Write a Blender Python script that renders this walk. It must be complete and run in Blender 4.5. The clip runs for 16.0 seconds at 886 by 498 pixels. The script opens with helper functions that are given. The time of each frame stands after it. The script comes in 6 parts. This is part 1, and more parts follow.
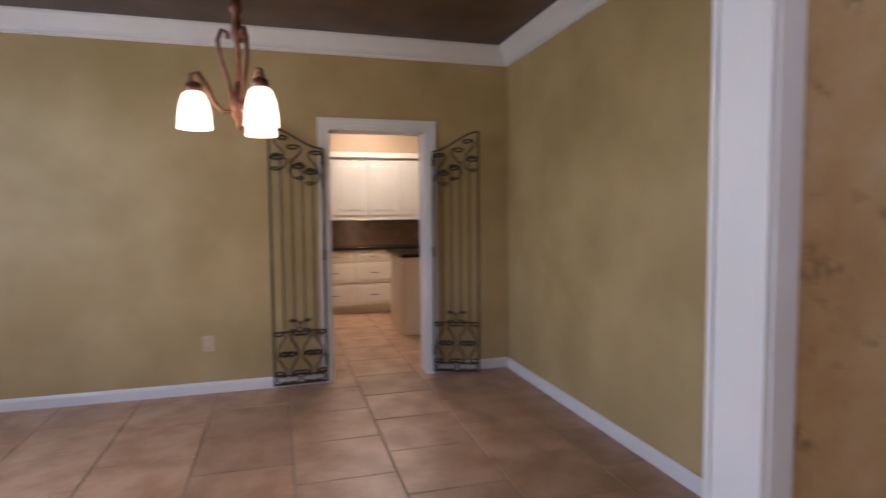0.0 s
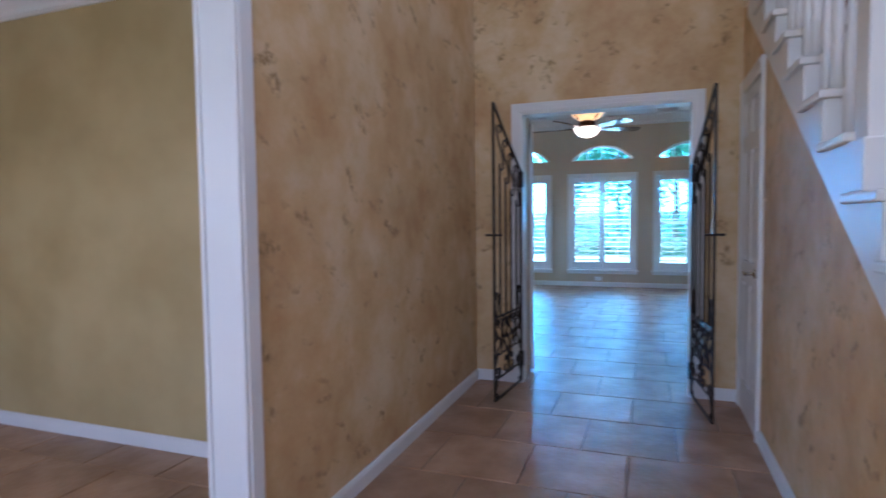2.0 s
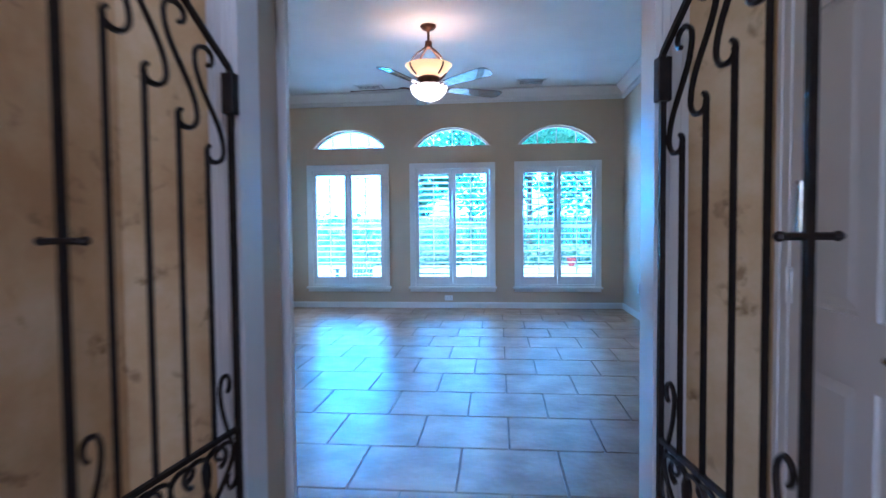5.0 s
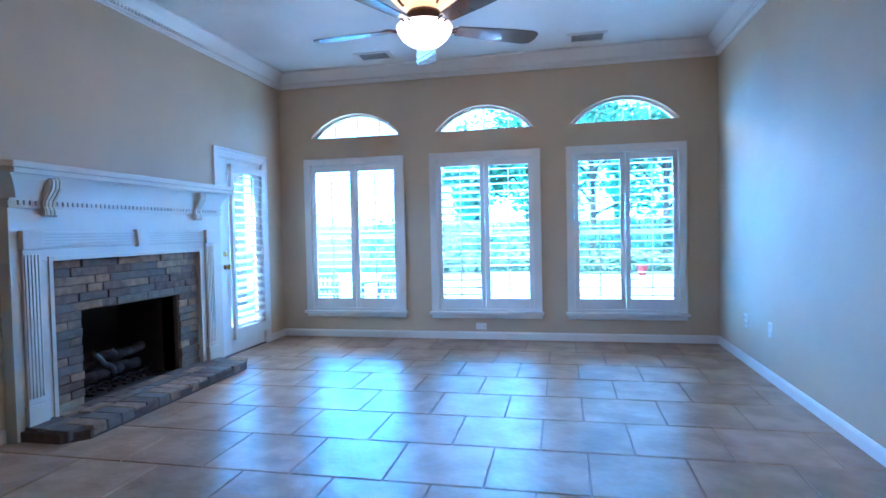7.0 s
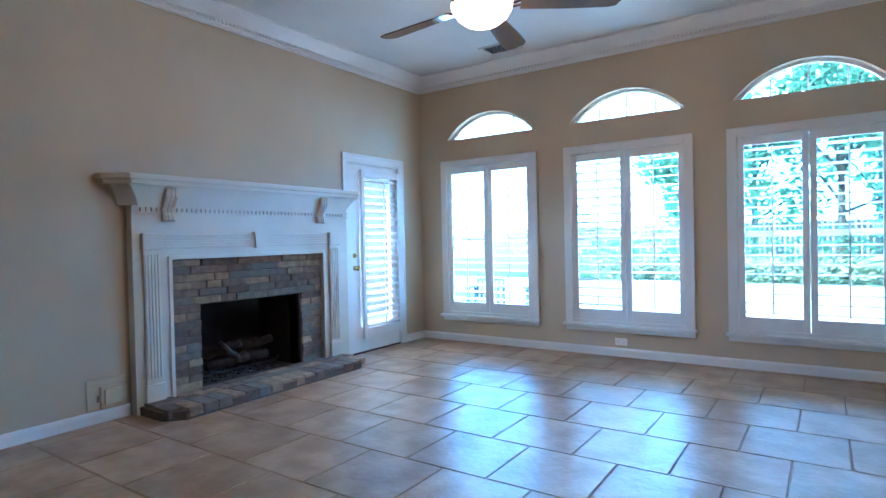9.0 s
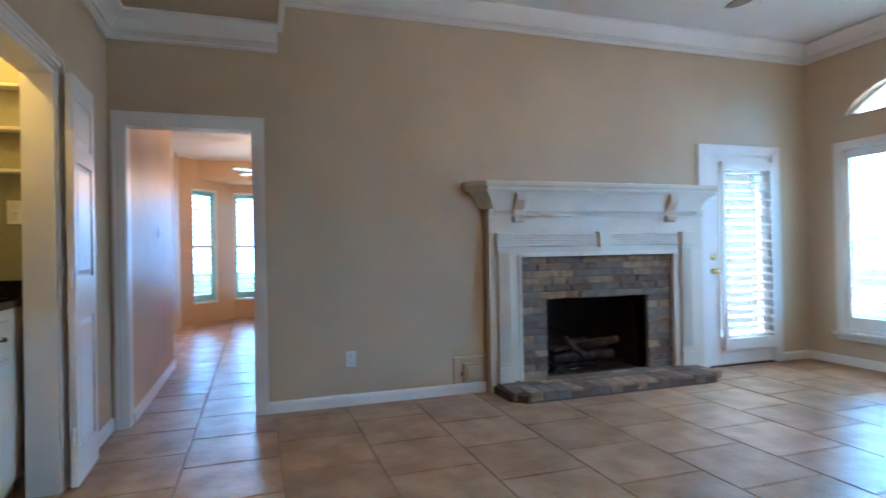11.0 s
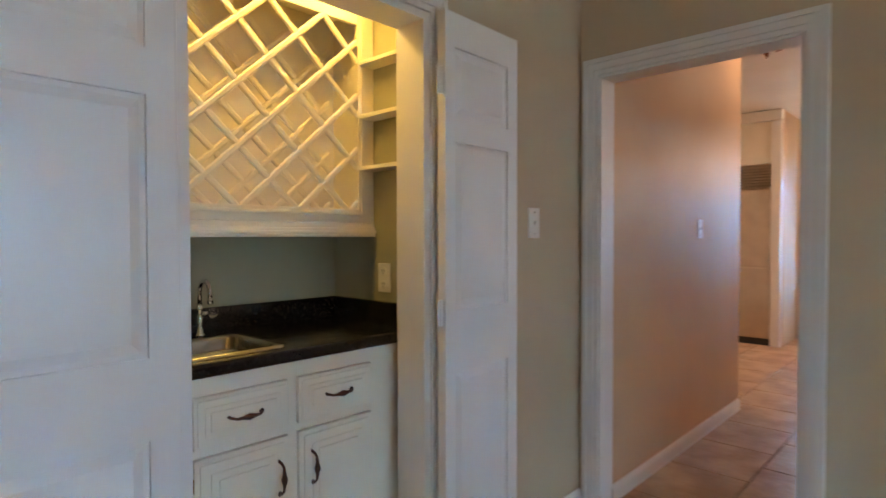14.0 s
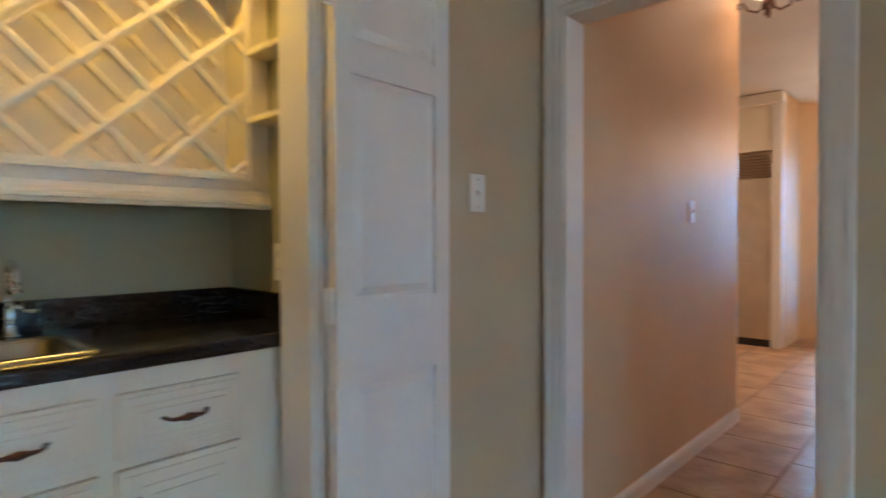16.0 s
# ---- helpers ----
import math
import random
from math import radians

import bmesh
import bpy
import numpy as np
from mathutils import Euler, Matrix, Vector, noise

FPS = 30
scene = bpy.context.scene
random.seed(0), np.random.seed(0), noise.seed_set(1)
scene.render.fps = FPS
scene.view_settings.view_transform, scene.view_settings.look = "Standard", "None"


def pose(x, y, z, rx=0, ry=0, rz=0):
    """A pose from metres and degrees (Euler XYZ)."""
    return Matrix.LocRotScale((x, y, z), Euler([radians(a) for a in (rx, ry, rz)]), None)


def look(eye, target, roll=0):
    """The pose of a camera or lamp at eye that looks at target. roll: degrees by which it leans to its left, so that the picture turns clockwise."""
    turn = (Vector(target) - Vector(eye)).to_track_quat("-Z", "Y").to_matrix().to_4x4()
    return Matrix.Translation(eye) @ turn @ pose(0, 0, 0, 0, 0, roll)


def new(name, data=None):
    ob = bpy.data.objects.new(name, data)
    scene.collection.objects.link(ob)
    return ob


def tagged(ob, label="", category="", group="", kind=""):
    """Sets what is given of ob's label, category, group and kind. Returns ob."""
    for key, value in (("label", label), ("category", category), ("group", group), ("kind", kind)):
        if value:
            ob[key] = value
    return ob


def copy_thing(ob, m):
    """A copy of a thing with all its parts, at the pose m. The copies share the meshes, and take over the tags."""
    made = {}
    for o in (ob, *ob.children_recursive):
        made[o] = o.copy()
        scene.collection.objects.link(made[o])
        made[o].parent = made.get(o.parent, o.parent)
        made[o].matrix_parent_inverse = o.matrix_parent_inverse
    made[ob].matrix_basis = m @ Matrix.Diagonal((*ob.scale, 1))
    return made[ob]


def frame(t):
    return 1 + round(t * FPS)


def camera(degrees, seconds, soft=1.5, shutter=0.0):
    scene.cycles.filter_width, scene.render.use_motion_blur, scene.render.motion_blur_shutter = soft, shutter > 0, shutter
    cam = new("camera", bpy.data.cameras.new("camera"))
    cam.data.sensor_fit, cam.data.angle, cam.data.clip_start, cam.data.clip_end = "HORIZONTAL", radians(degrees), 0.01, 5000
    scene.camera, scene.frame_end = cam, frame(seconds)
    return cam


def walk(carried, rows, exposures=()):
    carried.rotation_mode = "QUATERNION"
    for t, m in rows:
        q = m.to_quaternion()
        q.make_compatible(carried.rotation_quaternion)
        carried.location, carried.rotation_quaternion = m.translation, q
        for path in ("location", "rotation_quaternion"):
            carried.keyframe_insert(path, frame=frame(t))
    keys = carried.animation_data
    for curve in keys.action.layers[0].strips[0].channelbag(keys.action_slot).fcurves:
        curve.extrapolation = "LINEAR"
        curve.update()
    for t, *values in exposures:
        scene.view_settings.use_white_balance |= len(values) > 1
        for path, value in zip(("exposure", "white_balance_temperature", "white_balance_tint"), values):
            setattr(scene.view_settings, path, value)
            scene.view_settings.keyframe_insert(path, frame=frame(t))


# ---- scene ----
cam = camera(76.4, 16.0, 1.5, 0.5)
PATH = [
    (0, (2.907, -4.052, 1.307), (0.989, -3.499, 1.181), -0.5),
    (0.5, (3.079, -4.285, 1.315), (1.38, -3.237, 1.195), -0.4),
    (1, (3.272, -4.559, 1.268), (1.879, -3.127, 1.166), -0.6),
    (1.5, (3.355, -4.613, 1.248), (2.279, -2.929, 1.161), -0.5),
    (2, (3.234, -4.599, 1.275), (2.551, -2.722, 1.17), -0.7),
    (2.5, (3.137, -4.378, 1.227), (2.735, -2.422, 1.12), -0.9),
    (3, (3.071, -3.988, 1.199), (2.772, -2.014, 1.094), -1.0),
    (3.5, (2.982, -3.514, 1.208), (2.723, -1.534, 1.101), -1.0),
    (4, (2.949, -3.022, 1.217), (2.752, -1.035, 1.112), -0.8),
    (4.2, (2.969, -2.799, 1.187), (2.78, -0.809, 1.11), -0.5),
    (6.3, (3.194, -0.686, 1.204), (2.948, 1.297, 1.109), -1.0),
    (6.5, (3.195, -0.514, 1.21), (2.919, 1.464, 1.117), -1.1),
    (7, (3.279, -0.049, 1.214), (2.863, 1.907, 1.15), -1.2),
    (7.5, (3.405, 0.331, 1.2), (2.787, 2.233, 1.161), -1.1),
    (8, (3.536, 0.595, 1.185), (2.648, 2.387, 1.156), -1.0),
    (8.2, (3.637, 0.696, 1.184), (2.677, 2.45, 1.151), -1.0),
    (10.3, (4.395, 0.624, 1.177), (2.783, 1.807, 1.165), -1.5),
    (10.5, (4.378, 0.73, 1.162), (2.648, 1.733, 1.159), -1.3),
    (11, (4.208, 0.924, 1.13), (2.309, 1.551, 1.14), -1.1),
    (11.5, (4.026, 1.119, 1.138), (2.05, 1.426, 1.146), -0.8),
    (12, (3.739, 1.298, 1.169), (1.741, 1.196, 1.167), -0.6),
    (12.5, (3.378, 1.431, 1.181), (1.438, 0.948, 1.174), -0.4),
    (13, (3.037, 1.465, 1.252), (1.228, 0.612, 1.221), 0.0),
    (13.5, (2.669, 1.452, 1.282), (1.027, 0.312, 1.239), -0.0),
    (14, (2.394, 1.362, 1.291), (0.94, -0.01, 1.246), -0.1),
    (14.5, (2.182, 1.283, 1.291), (0.884, -0.237, 1.246), -0.2),
    (15, (2.053, 1.315, 1.304), (0.838, -0.274, 1.257), -0.1),
    (15.5, (1.972, 1.321, 1.268), (0.755, -0.265, 1.219), -0.1),
    (16, (1.843, 1.207, 1.198), (0.385, -0.161, 1.159), -0.2),
]
walk(cam, [(t, look(eye, target, roll)) for t, eye, target, roll in PATH], [
    (0.0, 1.42, 6000, 24), (1.0, 1.5, 5450, 23), (2.5, 1.65, 5200, 23), (4.0, 1.7, 4850, 23), (6.5, 2.05, 4900, 26), (8.0, 2.0, 5350, 27), (10.5, 2.05, 6350, 29),
    (11.5, 2.05, 7100, 31), (12.5, 2.15, 8100, 33), (14.5, 2.1, 8100, 32), (16.0, 2.1, 7900, 30)])


# ---------- world, sun, large lights ----------
world = bpy.data.worlds.new("sky")
scene.world = world
world.use_nodes = True
wn = world.node_tree
for n in list(wn.nodes):
    wn.nodes.remove(n)
w_out = wn.nodes.new("ShaderNodeOutputWorld")
w_bg = wn.nodes.new("ShaderNodeBackground")
w_sky = wn.nodes.new("ShaderNodeTexSky")
w_sky.sky_type = "NISHITA"
w_sky.sun_disc = False
w_sky.sun_elevation = radians(50)
w_sky.sun_rotation = radians(200)
w_bg.inputs["Strength"].default_value = 0.15
wn.links.new(w_sky.outputs[0], w_bg.inputs["Color"])
wn.links.new(w_bg.outputs[0], w_out.inputs["Surface"])

sun = new("sun", bpy.data.lights.new("sun", "SUN"))
sun.data.energy = 5.0
sun.data.angle = radians(0.6)
sun.data.color = (1.0, 0.95, 0.88)
sun.matrix_world = look((-6, -14, 22), (0, 0, 0))


def area_lamp(name, eye, target, w, h, watts, color):
    ob = new(name, bpy.data.lights.new(name, "AREA"))
    ob.data.shape = "RECTANGLE"
    ob.data.size, ob.data.size_y = w, h
    ob.data.energy, ob.data.color = watts, color
    ob.matrix_world = look(eye, target)
    return ob


def bulb(name, place, watts, color, radius=0.04):
    ob = new(name, bpy.data.lights.new(name, "POINT"))
    ob.data.energy, ob.data.color, ob.data.shadow_soft_size = watts, color, radius
    ob.location = place
    return ob


SKYBLUE = (0.72, 0.84, 1.0)
WARM = (1.0, 0.76, 0.50)
# skylight that falls in through the garden windows, from above the eaves outside
area_lamp("skylight_garden", (0.4, 8.6, 4.8), (2.8, 4.6, 0.6), 6.5, 2.6, 600, SKYBLUE)
# assumed daylight of the front door's transom, unseen behind the walk
area_lamp("skylight_front_door", (2.95, -6.58, 2.6), (2.8, -2.0, 1.2), 1.5, 2.0, 4.5, (0.52, 0.70, 1.0))
# lamp added high on the stair wall to even out the foyer
area_lamp("foyer_fill_light", (4.86, -3.6, 4.2), (2.2, -2.4, 1.2), 2.2, 1.2, 12, (0.80, 0.88, 1.0))
# assumed dining window, unseen; gives the cool light on the olive wall
area_lamp("skylight_dining_window", (0.1, -6.36, 1.5), (-0.4, -3.0, 1.2), 1.2, 1.4, 11, (0.60, 0.78, 1.0))
# breakfast bay
area_lamp("skylight_bay", (-7.6, 1.6, 3.4), (-4.6, 0.8, 0.4), 3.0, 1.6, 150, (0.7, 0.85, 1.0))
bulb("bulb_chandelier_a", (-0.21, -4.13, 1.80), 1.3, WARM)
bulb("bulb_chandelier_b", (-0.03, -4.43, 1.80), 1.3, WARM)
bulb("bulb_fan_bowl", (2.44, 3.47, 2.46), 4, WARM, 0.08)
bulb("bulb_fan_uplight", (2.44, 3.47, 2.72), 2.3, WARM, 0.08)
area_lamp("kitchen_ceiling_light", (-3.75, -2.9, 2.73), (-3.76, -2.9, 0.0), 0.5, 1.6, 17, (1.0, 0.87, 0.70))
bulb("bulb_passage", (-1.98, 0.36, 2.46), 0.55, (1.0, 0.82, 0.62), 0.22)
bulb("bulb_breakfast", (-4.6, 1.13, 2.10), 12, (1.0, 0.76, 0.52), 0.3)
area_lamp("under_cabinet_light", (-4.72, -3.0, 1.24), (-4.78, -3.0, 0.9), 0.1, 2.2, 2.0, (1.0, 0.7, 0.4))
area_lamp("bar_strip_light", (1.38, -0.335, 2.232), (1.38, -0.34, 1.0), 0.8, 0.05, 1.3, (1.0, 0.74, 0.18))


# ---------- materials ----------
def nodes_of(m):
    m.use_nodes = True
    nt = m.node_tree
    return nt, nt.nodes.get("Principled BSDF")


def paint(name, c1, c2=None, rough=0.5, metal=0.0, scale=6.0, fine=120.0, bump=0.05, spec=0.5, coat=0.0, vary=0.0, detail=4.0, mix=(0.35, 0.65)):
    """A surface of two tones: broad mottling, fine grain and relief; vary shifts it from object to object."""
    m = bpy.data.materials.new(name)
    nt, b = nodes_of(m)
    N, L = nt.nodes, nt.links
    geo = N.new("ShaderNodeNewGeometry")
    n1 = N.new("ShaderNodeTexNoise")
    n1.inputs["Scale"].default_value, n1.inputs["Detail"].default_value = scale, detail
    n2 = N.new("ShaderNodeTexNoise")
    n2.inputs["Scale"].default_value, n2.inputs["Detail"].default_value = fine, 3.0
    L.new(geo.outputs["Position"], n1.inputs["Vector"])
    L.new(geo.outputs["Position"], n2.inputs["Vector"])
    ramp = N.new("ShaderNodeMapRange")
    ramp.inputs[1].default_value, ramp.inputs[2].default_value = mix
    L.new(n1.outputs[0], ramp.inputs[0])
    mixc = N.new("ShaderNodeMix")
    mixc.data_type = "RGBA"
    c2 = c2 or tuple(v * 0.88 for v in c1)
    mixc.inputs[6].default_value, mixc.inputs[7].default_value = (*c1, 1), (*c2, 1)
    L.new(ramp.outputs[0], mixc.inputs[0])
    col = mixc.outputs[2]
    if vary:
        info = N.new("ShaderNodeObjectInfo")
        hsv = N.new("ShaderNodeHueSaturation")
        mr = N.new("ShaderNodeMapRange")
        mr.inputs[3].default_value, mr.inputs[4].default_value = 1 - vary, 1 + vary
        L.new(info.outputs["Random"], mr.inputs[0])
        L.new(mr.outputs[0], hsv.inputs["Value"])
        L.new(col, hsv.inputs["Color"])
        col = hsv.outputs[0]
    L.new(col, b.inputs["Base Color"])
    rr = N.new("ShaderNodeMapRange")
    rr.inputs[3].default_value, rr.inputs[4].default_value = max(0.02, rough * 0.85), min(1.0, rough * 1.15)
    L.new(n1.outputs[0], rr.inputs[0])
    L.new(rr.outputs[0], b.inputs["Roughness"])
    b.inputs["Metallic"].default_value = metal
    b.inputs["Specular IOR Level"].default_value = spec
    b.inputs["Coat Weight"].default_value = coat
    if bump:
        bp = N.new("ShaderNodeBump")
        bp.inputs["Strength"].default_value, bp.inputs["Distance"].default_value = bump, 0.01
        L.new(n2.outputs[0], bp.inputs["Height"])
        L.new(bp.outputs[0], b.inputs["Normal"])
    return m


def faux_plaster(name):
    """Sponged ochre plaster with rubbed pale clouds and short dark trowel smears."""
    m = bpy.data.materials.new(name)
    nt, b = nodes_of(m)
    N, L = nt.nodes, nt.links
    geo = N.new("ShaderNodeNewGeometry")
    big = N.new("ShaderNodeTexNoise")
    big.inputs["Scale"].default_value, big.inputs["Detail"].default_value = 2.2, 7.0
    big.inputs["Roughness"].default_value = 0.65
    L.new(geo.outputs["Position"], big.inputs["Vector"])
    cr = N.new("ShaderNodeValToRGB")
    el = cr.color_ramp.elements
    el[0].position, el[0].color = 0.33, (0.47, 0.275, 0.112, 1)
    el[1].position, el[1].color = 0.68, (0.68, 0.52, 0.315, 1)
    mid = cr.color_ramp.elements.new(0.5)
    mid.color = (0.58, 0.385, 0.185, 1)
    L.new(big.outputs[0], cr.inputs[0])
    # diagonal smears
    mp = N.new("ShaderNodeMapping")
    mp.vector_type = "TEXTURE"
    mp.inputs["Rotation"].default_value = (0.95, 0.95, 0.0)
    mp.inputs["Scale"].default_value = (0.10, 0.10, 0.27)
    L.new(geo.outputs["Position"], mp.inputs["Vector"])
    sm = N.new("ShaderNodeTexNoise")
    sm.inputs["Scale"].default_value, sm.inputs["Detail"].default_value = 1.0, 2.5
    sm.inputs["Distortion"].default_value = 0.5
    L.new(mp.outputs[0], sm.inputs["Vector"])
    th = N.new("ShaderNodeMapRange")
    th.inputs[1].default_value, th.inputs[2].default_value = 0.59, 0.70
    L.new(sm.outputs[0], th.inputs[0])
    fine = N.new("ShaderNodeTexNoise")
    fine.inputs["Scale"].default_value, fine.inputs["Detail"].default_value = 38.0, 4.0
    L.new(geo.outputs["Position"], fine.inputs["Vector"])
    fr = N.new("ShaderNodeMapRange")
    fr.inputs[1].default_value, fr.inputs[2].default_value = 0.40, 0.60
    L.new(fine.outputs[0], fr.inputs[0])
    mul = N.new("ShaderNodeMath")
    mul.operation = "MULTIPLY"
    L.new(th.outputs[0], mul.inputs[0])
    L.new(fr.outputs[0], mul.inputs[1])
    mx = N.new("ShaderNodeMix")
    mx.data_type = "RGBA"
    mx.inputs[7].default_value = (0.30, 0.185, 0.075, 1)
    L.new(mul.outputs[0], mx.inputs[0])
    L.new(cr.outputs[0], mx.inputs[6])
    L.new(mx.outputs[2], b.inputs["Base Color"])
    b.inputs["Roughness"].default_value = 0.62
    bp = N.new("ShaderNodeBump")
    bp.inputs["Strength"].default_value, bp.inputs["Distance"].default_value = 0.25, 0.012
    add = N.new("ShaderNodeMath")
    L.new(big.outputs[0], add.inputs[0])
    L.new(mul.outputs[0], add.inputs[1])
    L.new(add.outputs[0], bp.inputs["Height"])
    L.new(bp.outputs[0], b.inputs["Normal"])
    return m


def tile_stone(name):
    """Glazed sand-coloured floor tile: cloudy, pitted, each one a little different."""
    m = paint(name, (0.43, 0.27, 0.165), (0.31, 0.18, 0.10), rough=0.35, scale=4.2, fine=22.0, bump=0.35, spec=0.30, vary=0.12, detail=8.0, mix=(0.38, 0.62))
    return m


def glow(name, color, strength):
    m = bpy.data.materials.new(name)
    nt, b = nodes_of(m)
    b.inputs["Base Color"].default_value = (*color, 1)
    b.inputs["Roughness"].default_value = 0.3
    b.inputs["Emission Color"].default_value = (*color, 1)
    b.inputs["Emission Strength"].default_value = strength
    return m


def clear_glass(name):
    m = bpy.data.materials.new(name)
    nt, b = nodes_of(m)
    b.inputs["Base Color"].default_value = (0.48, 0.90, 1.0, 1)
    b.inputs["Roughness"].default_value = 0.0
    b.inputs["Transmission Weight"].default_value = 1.0
    b.inputs["IOR"].default_value = 1.02
    return m


WHITE = paint("white_trim_paint", (0.74, 0.72, 0.69), (0.70, 0.68, 0.65), rough=0.34, scale=2.0, fine=60, bump=0.008)
CREAM = paint("cream_cabinet_paint", (0.78, 0.73, 0.62), (0.73, 0.67, 0.55), rough=0.34, scale=3.0, fine=60, bump=0.008)
DOORWHITE = paint("white_door_paint", (0.77, 0.75, 0.72), (0.72, 0.70, 0.67), rough=0.34, scale=2.5, fine=45, bump=0.008)
BEIGE = paint("beige_wall_paint", (0.56, 0.44, 0.305), (0.52, 0.405, 0.28), rough=0.6, scale=1.6, fine=150, bump=0.06)
OLIVE = paint("olive_wall_paint", (0.485, 0.365, 0.17), (0.395, 0.285, 0.118), rough=0.6, scale=1.9, fine=90, bump=0.08, detail=6)
PLASTER = faux_plaster("sponged_ochre_plaster")
PINK = paint("salmon_glaze_wall", (0.68, 0.46, 0.29), (0.62, 0.40, 0.24), rough=0.42, spec=0.17, scale=1.2, fine=70, bump=0.07, detail=5)
TAN = paint("tan_wall_paint", (0.58, 0.42, 0.27), (0.54, 0.385, 0.24), rough=0.6, scale=1.5, fine=120, bump=0.05)
CEILING = paint("white_ceiling_paint", (0.70, 0.68, 0.65), (0.66, 0.64, 0.61), rough=0.7, scale=2.0, fine=90, bump=0.08)
BROWNCEIL = paint("brown_glazed_ceiling", (0.085, 0.045, 0.025), (0.055, 0.028, 0.016), rough=0.42, scale=3.0, fine=30, bump=0.06, detail=6)
TILE = tile_stone("sand_floor_tile")
GROUT = paint("brown_grout", (0.31, 0.235, 0.175), (0.24, 0.18, 0.13), rough=0.85, scale=30, fine=200, bump=0.2)
IRON = paint("black_wrought_iron", (0.022, 0.018, 0.017), (0.035, 0.026, 0.022), rough=0.42, metal=0.7, scale=20, fine=160, bump=0.12)
RUSTIRON = paint("antique_bronze_iron", (0.045, 0.034, 0.025), (0.075, 0.055, 0.036), rough=0.5, metal=0.6, scale=20, fine=120, bump=0.12)
COPPER = paint("copper_patina", (0.33, 0.16, 0.10), (0.20, 0.09, 0.055), rough=0.38, metal=0.8, scale=25, fine=120, bump=0.12)
BRONZE = paint("oiled_bronze", (0.10, 0.045, 0.028), (0.06, 0.028, 0.018), rough=0.36, metal=0.7, scale=15, fine=100, bump=0.06)
BRASS = paint("polished_brass", (0.72, 0.52, 0.22), (0.62, 0.42, 0.16), rough=0.2, metal=1.0, scale=10, fine=80, bump=0.02)
NICKEL = paint("satin_nickel", (0.55, 0.53, 0.50), (0.48, 0.46, 0.43), rough=0.22, metal=1.0, scale=10, fine=80, bump=0.02)
CHROME = paint("chrome", (0.80, 0.80, 0.80), (0.72, 0.72, 0.72), rough=0.08, metal=1.0, scale=10, fine=80, bump=0.0)
STEEL = paint("brushed_steel", (0.62, 0.56, 0.48), (0.54, 0.48, 0.41), rough=0.42, metal=0.9, scale=4, fine=200, bump=0.03)
GRANITE = paint("black_granite", (0.010, 0.010, 0.012), (0.034, 0.028, 0.02), rough=0.10, scale=110, fine=220, bump=0.03, mix=(0.52, 0.72), detail=6)
SOOT = paint("sooty_firebrick", (0.018, 0.015, 0.014), (0.032, 0.026, 0.022), rough=0.9, scale=9, fine=80, bump=0.3)
LOGMAT = paint("charred_ceramic_log", (0.055, 0.042, 0.035), (0.02, 0.016, 0.014), rough=0.9, scale=14, fine=90, bump=0.5)
BRICK_TAN = paint("tan_rubbed_brick", (0.34, 0.22, 0.135), (0.22, 0.14, 0.085), rough=0.85, scale=16, fine=120, bump=0.4, vary=0.22)
BRICK_GREY = paint("slate_grey_brick", (0.125, 0.105, 0.09), (0.185, 0.145, 0.11), rough=0.85, scale=16, fine=120, bump=0.4, vary=0.22)
BRICK_BROWN = paint("brown_brick", (0.20, 0.13, 0.09), (0.12, 0.08, 0.058), rough=0.85, scale=16, fine=120, bump=0.4, vary=0.22)
MORTAR = paint("brown_mortar", (0.10, 0.078, 0.06), (0.075, 0.056, 0.044), rough=0.95, scale=30, fine=150, bump=0.3)
MANTELPAINT = paint("antique_cream_mantel_paint", (0.63, 0.57, 0.475), (0.58, 0.52, 0.43), rough=0.36, scale=3.0, fine=60, bump=0.01)
HATCHPAINT = paint("cream_hatch_paint", (0.55, 0.44, 0.30), (0.50, 0.395, 0.265), rough=0.5, scale=4, fine=80, bump=0.03)
PLASTIC = paint("white_plastic_plate", (0.80, 0.79, 0.76), (0.77, 0.76, 0.73), rough=0.34, scale=4, fine=40, bump=0.0)
DARKSLOT = paint("dark_slot", (0.03, 0.03, 0.03), (0.02, 0.02, 0.02), rough=0.7, scale=10, fine=40, bump=0.0)
BLADE = paint("walnut_fan_blade", (0.13, 0.085, 0.06), (0.09, 0.058, 0.04), rough=0.2, coat=1.0, scale=5, fine=60, bump=0.03)
WOODTREAD = paint("stained_oak_tread", (0.22, 0.115, 0.06), (0.15, 0.075, 0.04), rough=0.35, scale=7, fine=60, bump=0.06)
BACKSPLASH = paint("brown_stone_backsplash", (0.28, 0.19, 0.12), (0.20, 0.13, 0.08), rough=0.35, scale=9, fine=80, bump=0.1)
PAVING = paint("pale_concrete_paving", (0.62, 0.60, 0.56), (0.52, 0.50, 0.46), rough=0.85, scale=2.5, fine=60, bump=0.15)
LAWN = paint("summer_lawn", (0.09, 0.15, 0.045), (0.06, 0.11, 0.03), rough=0.9, scale=3, fine=60, bump=0.3)
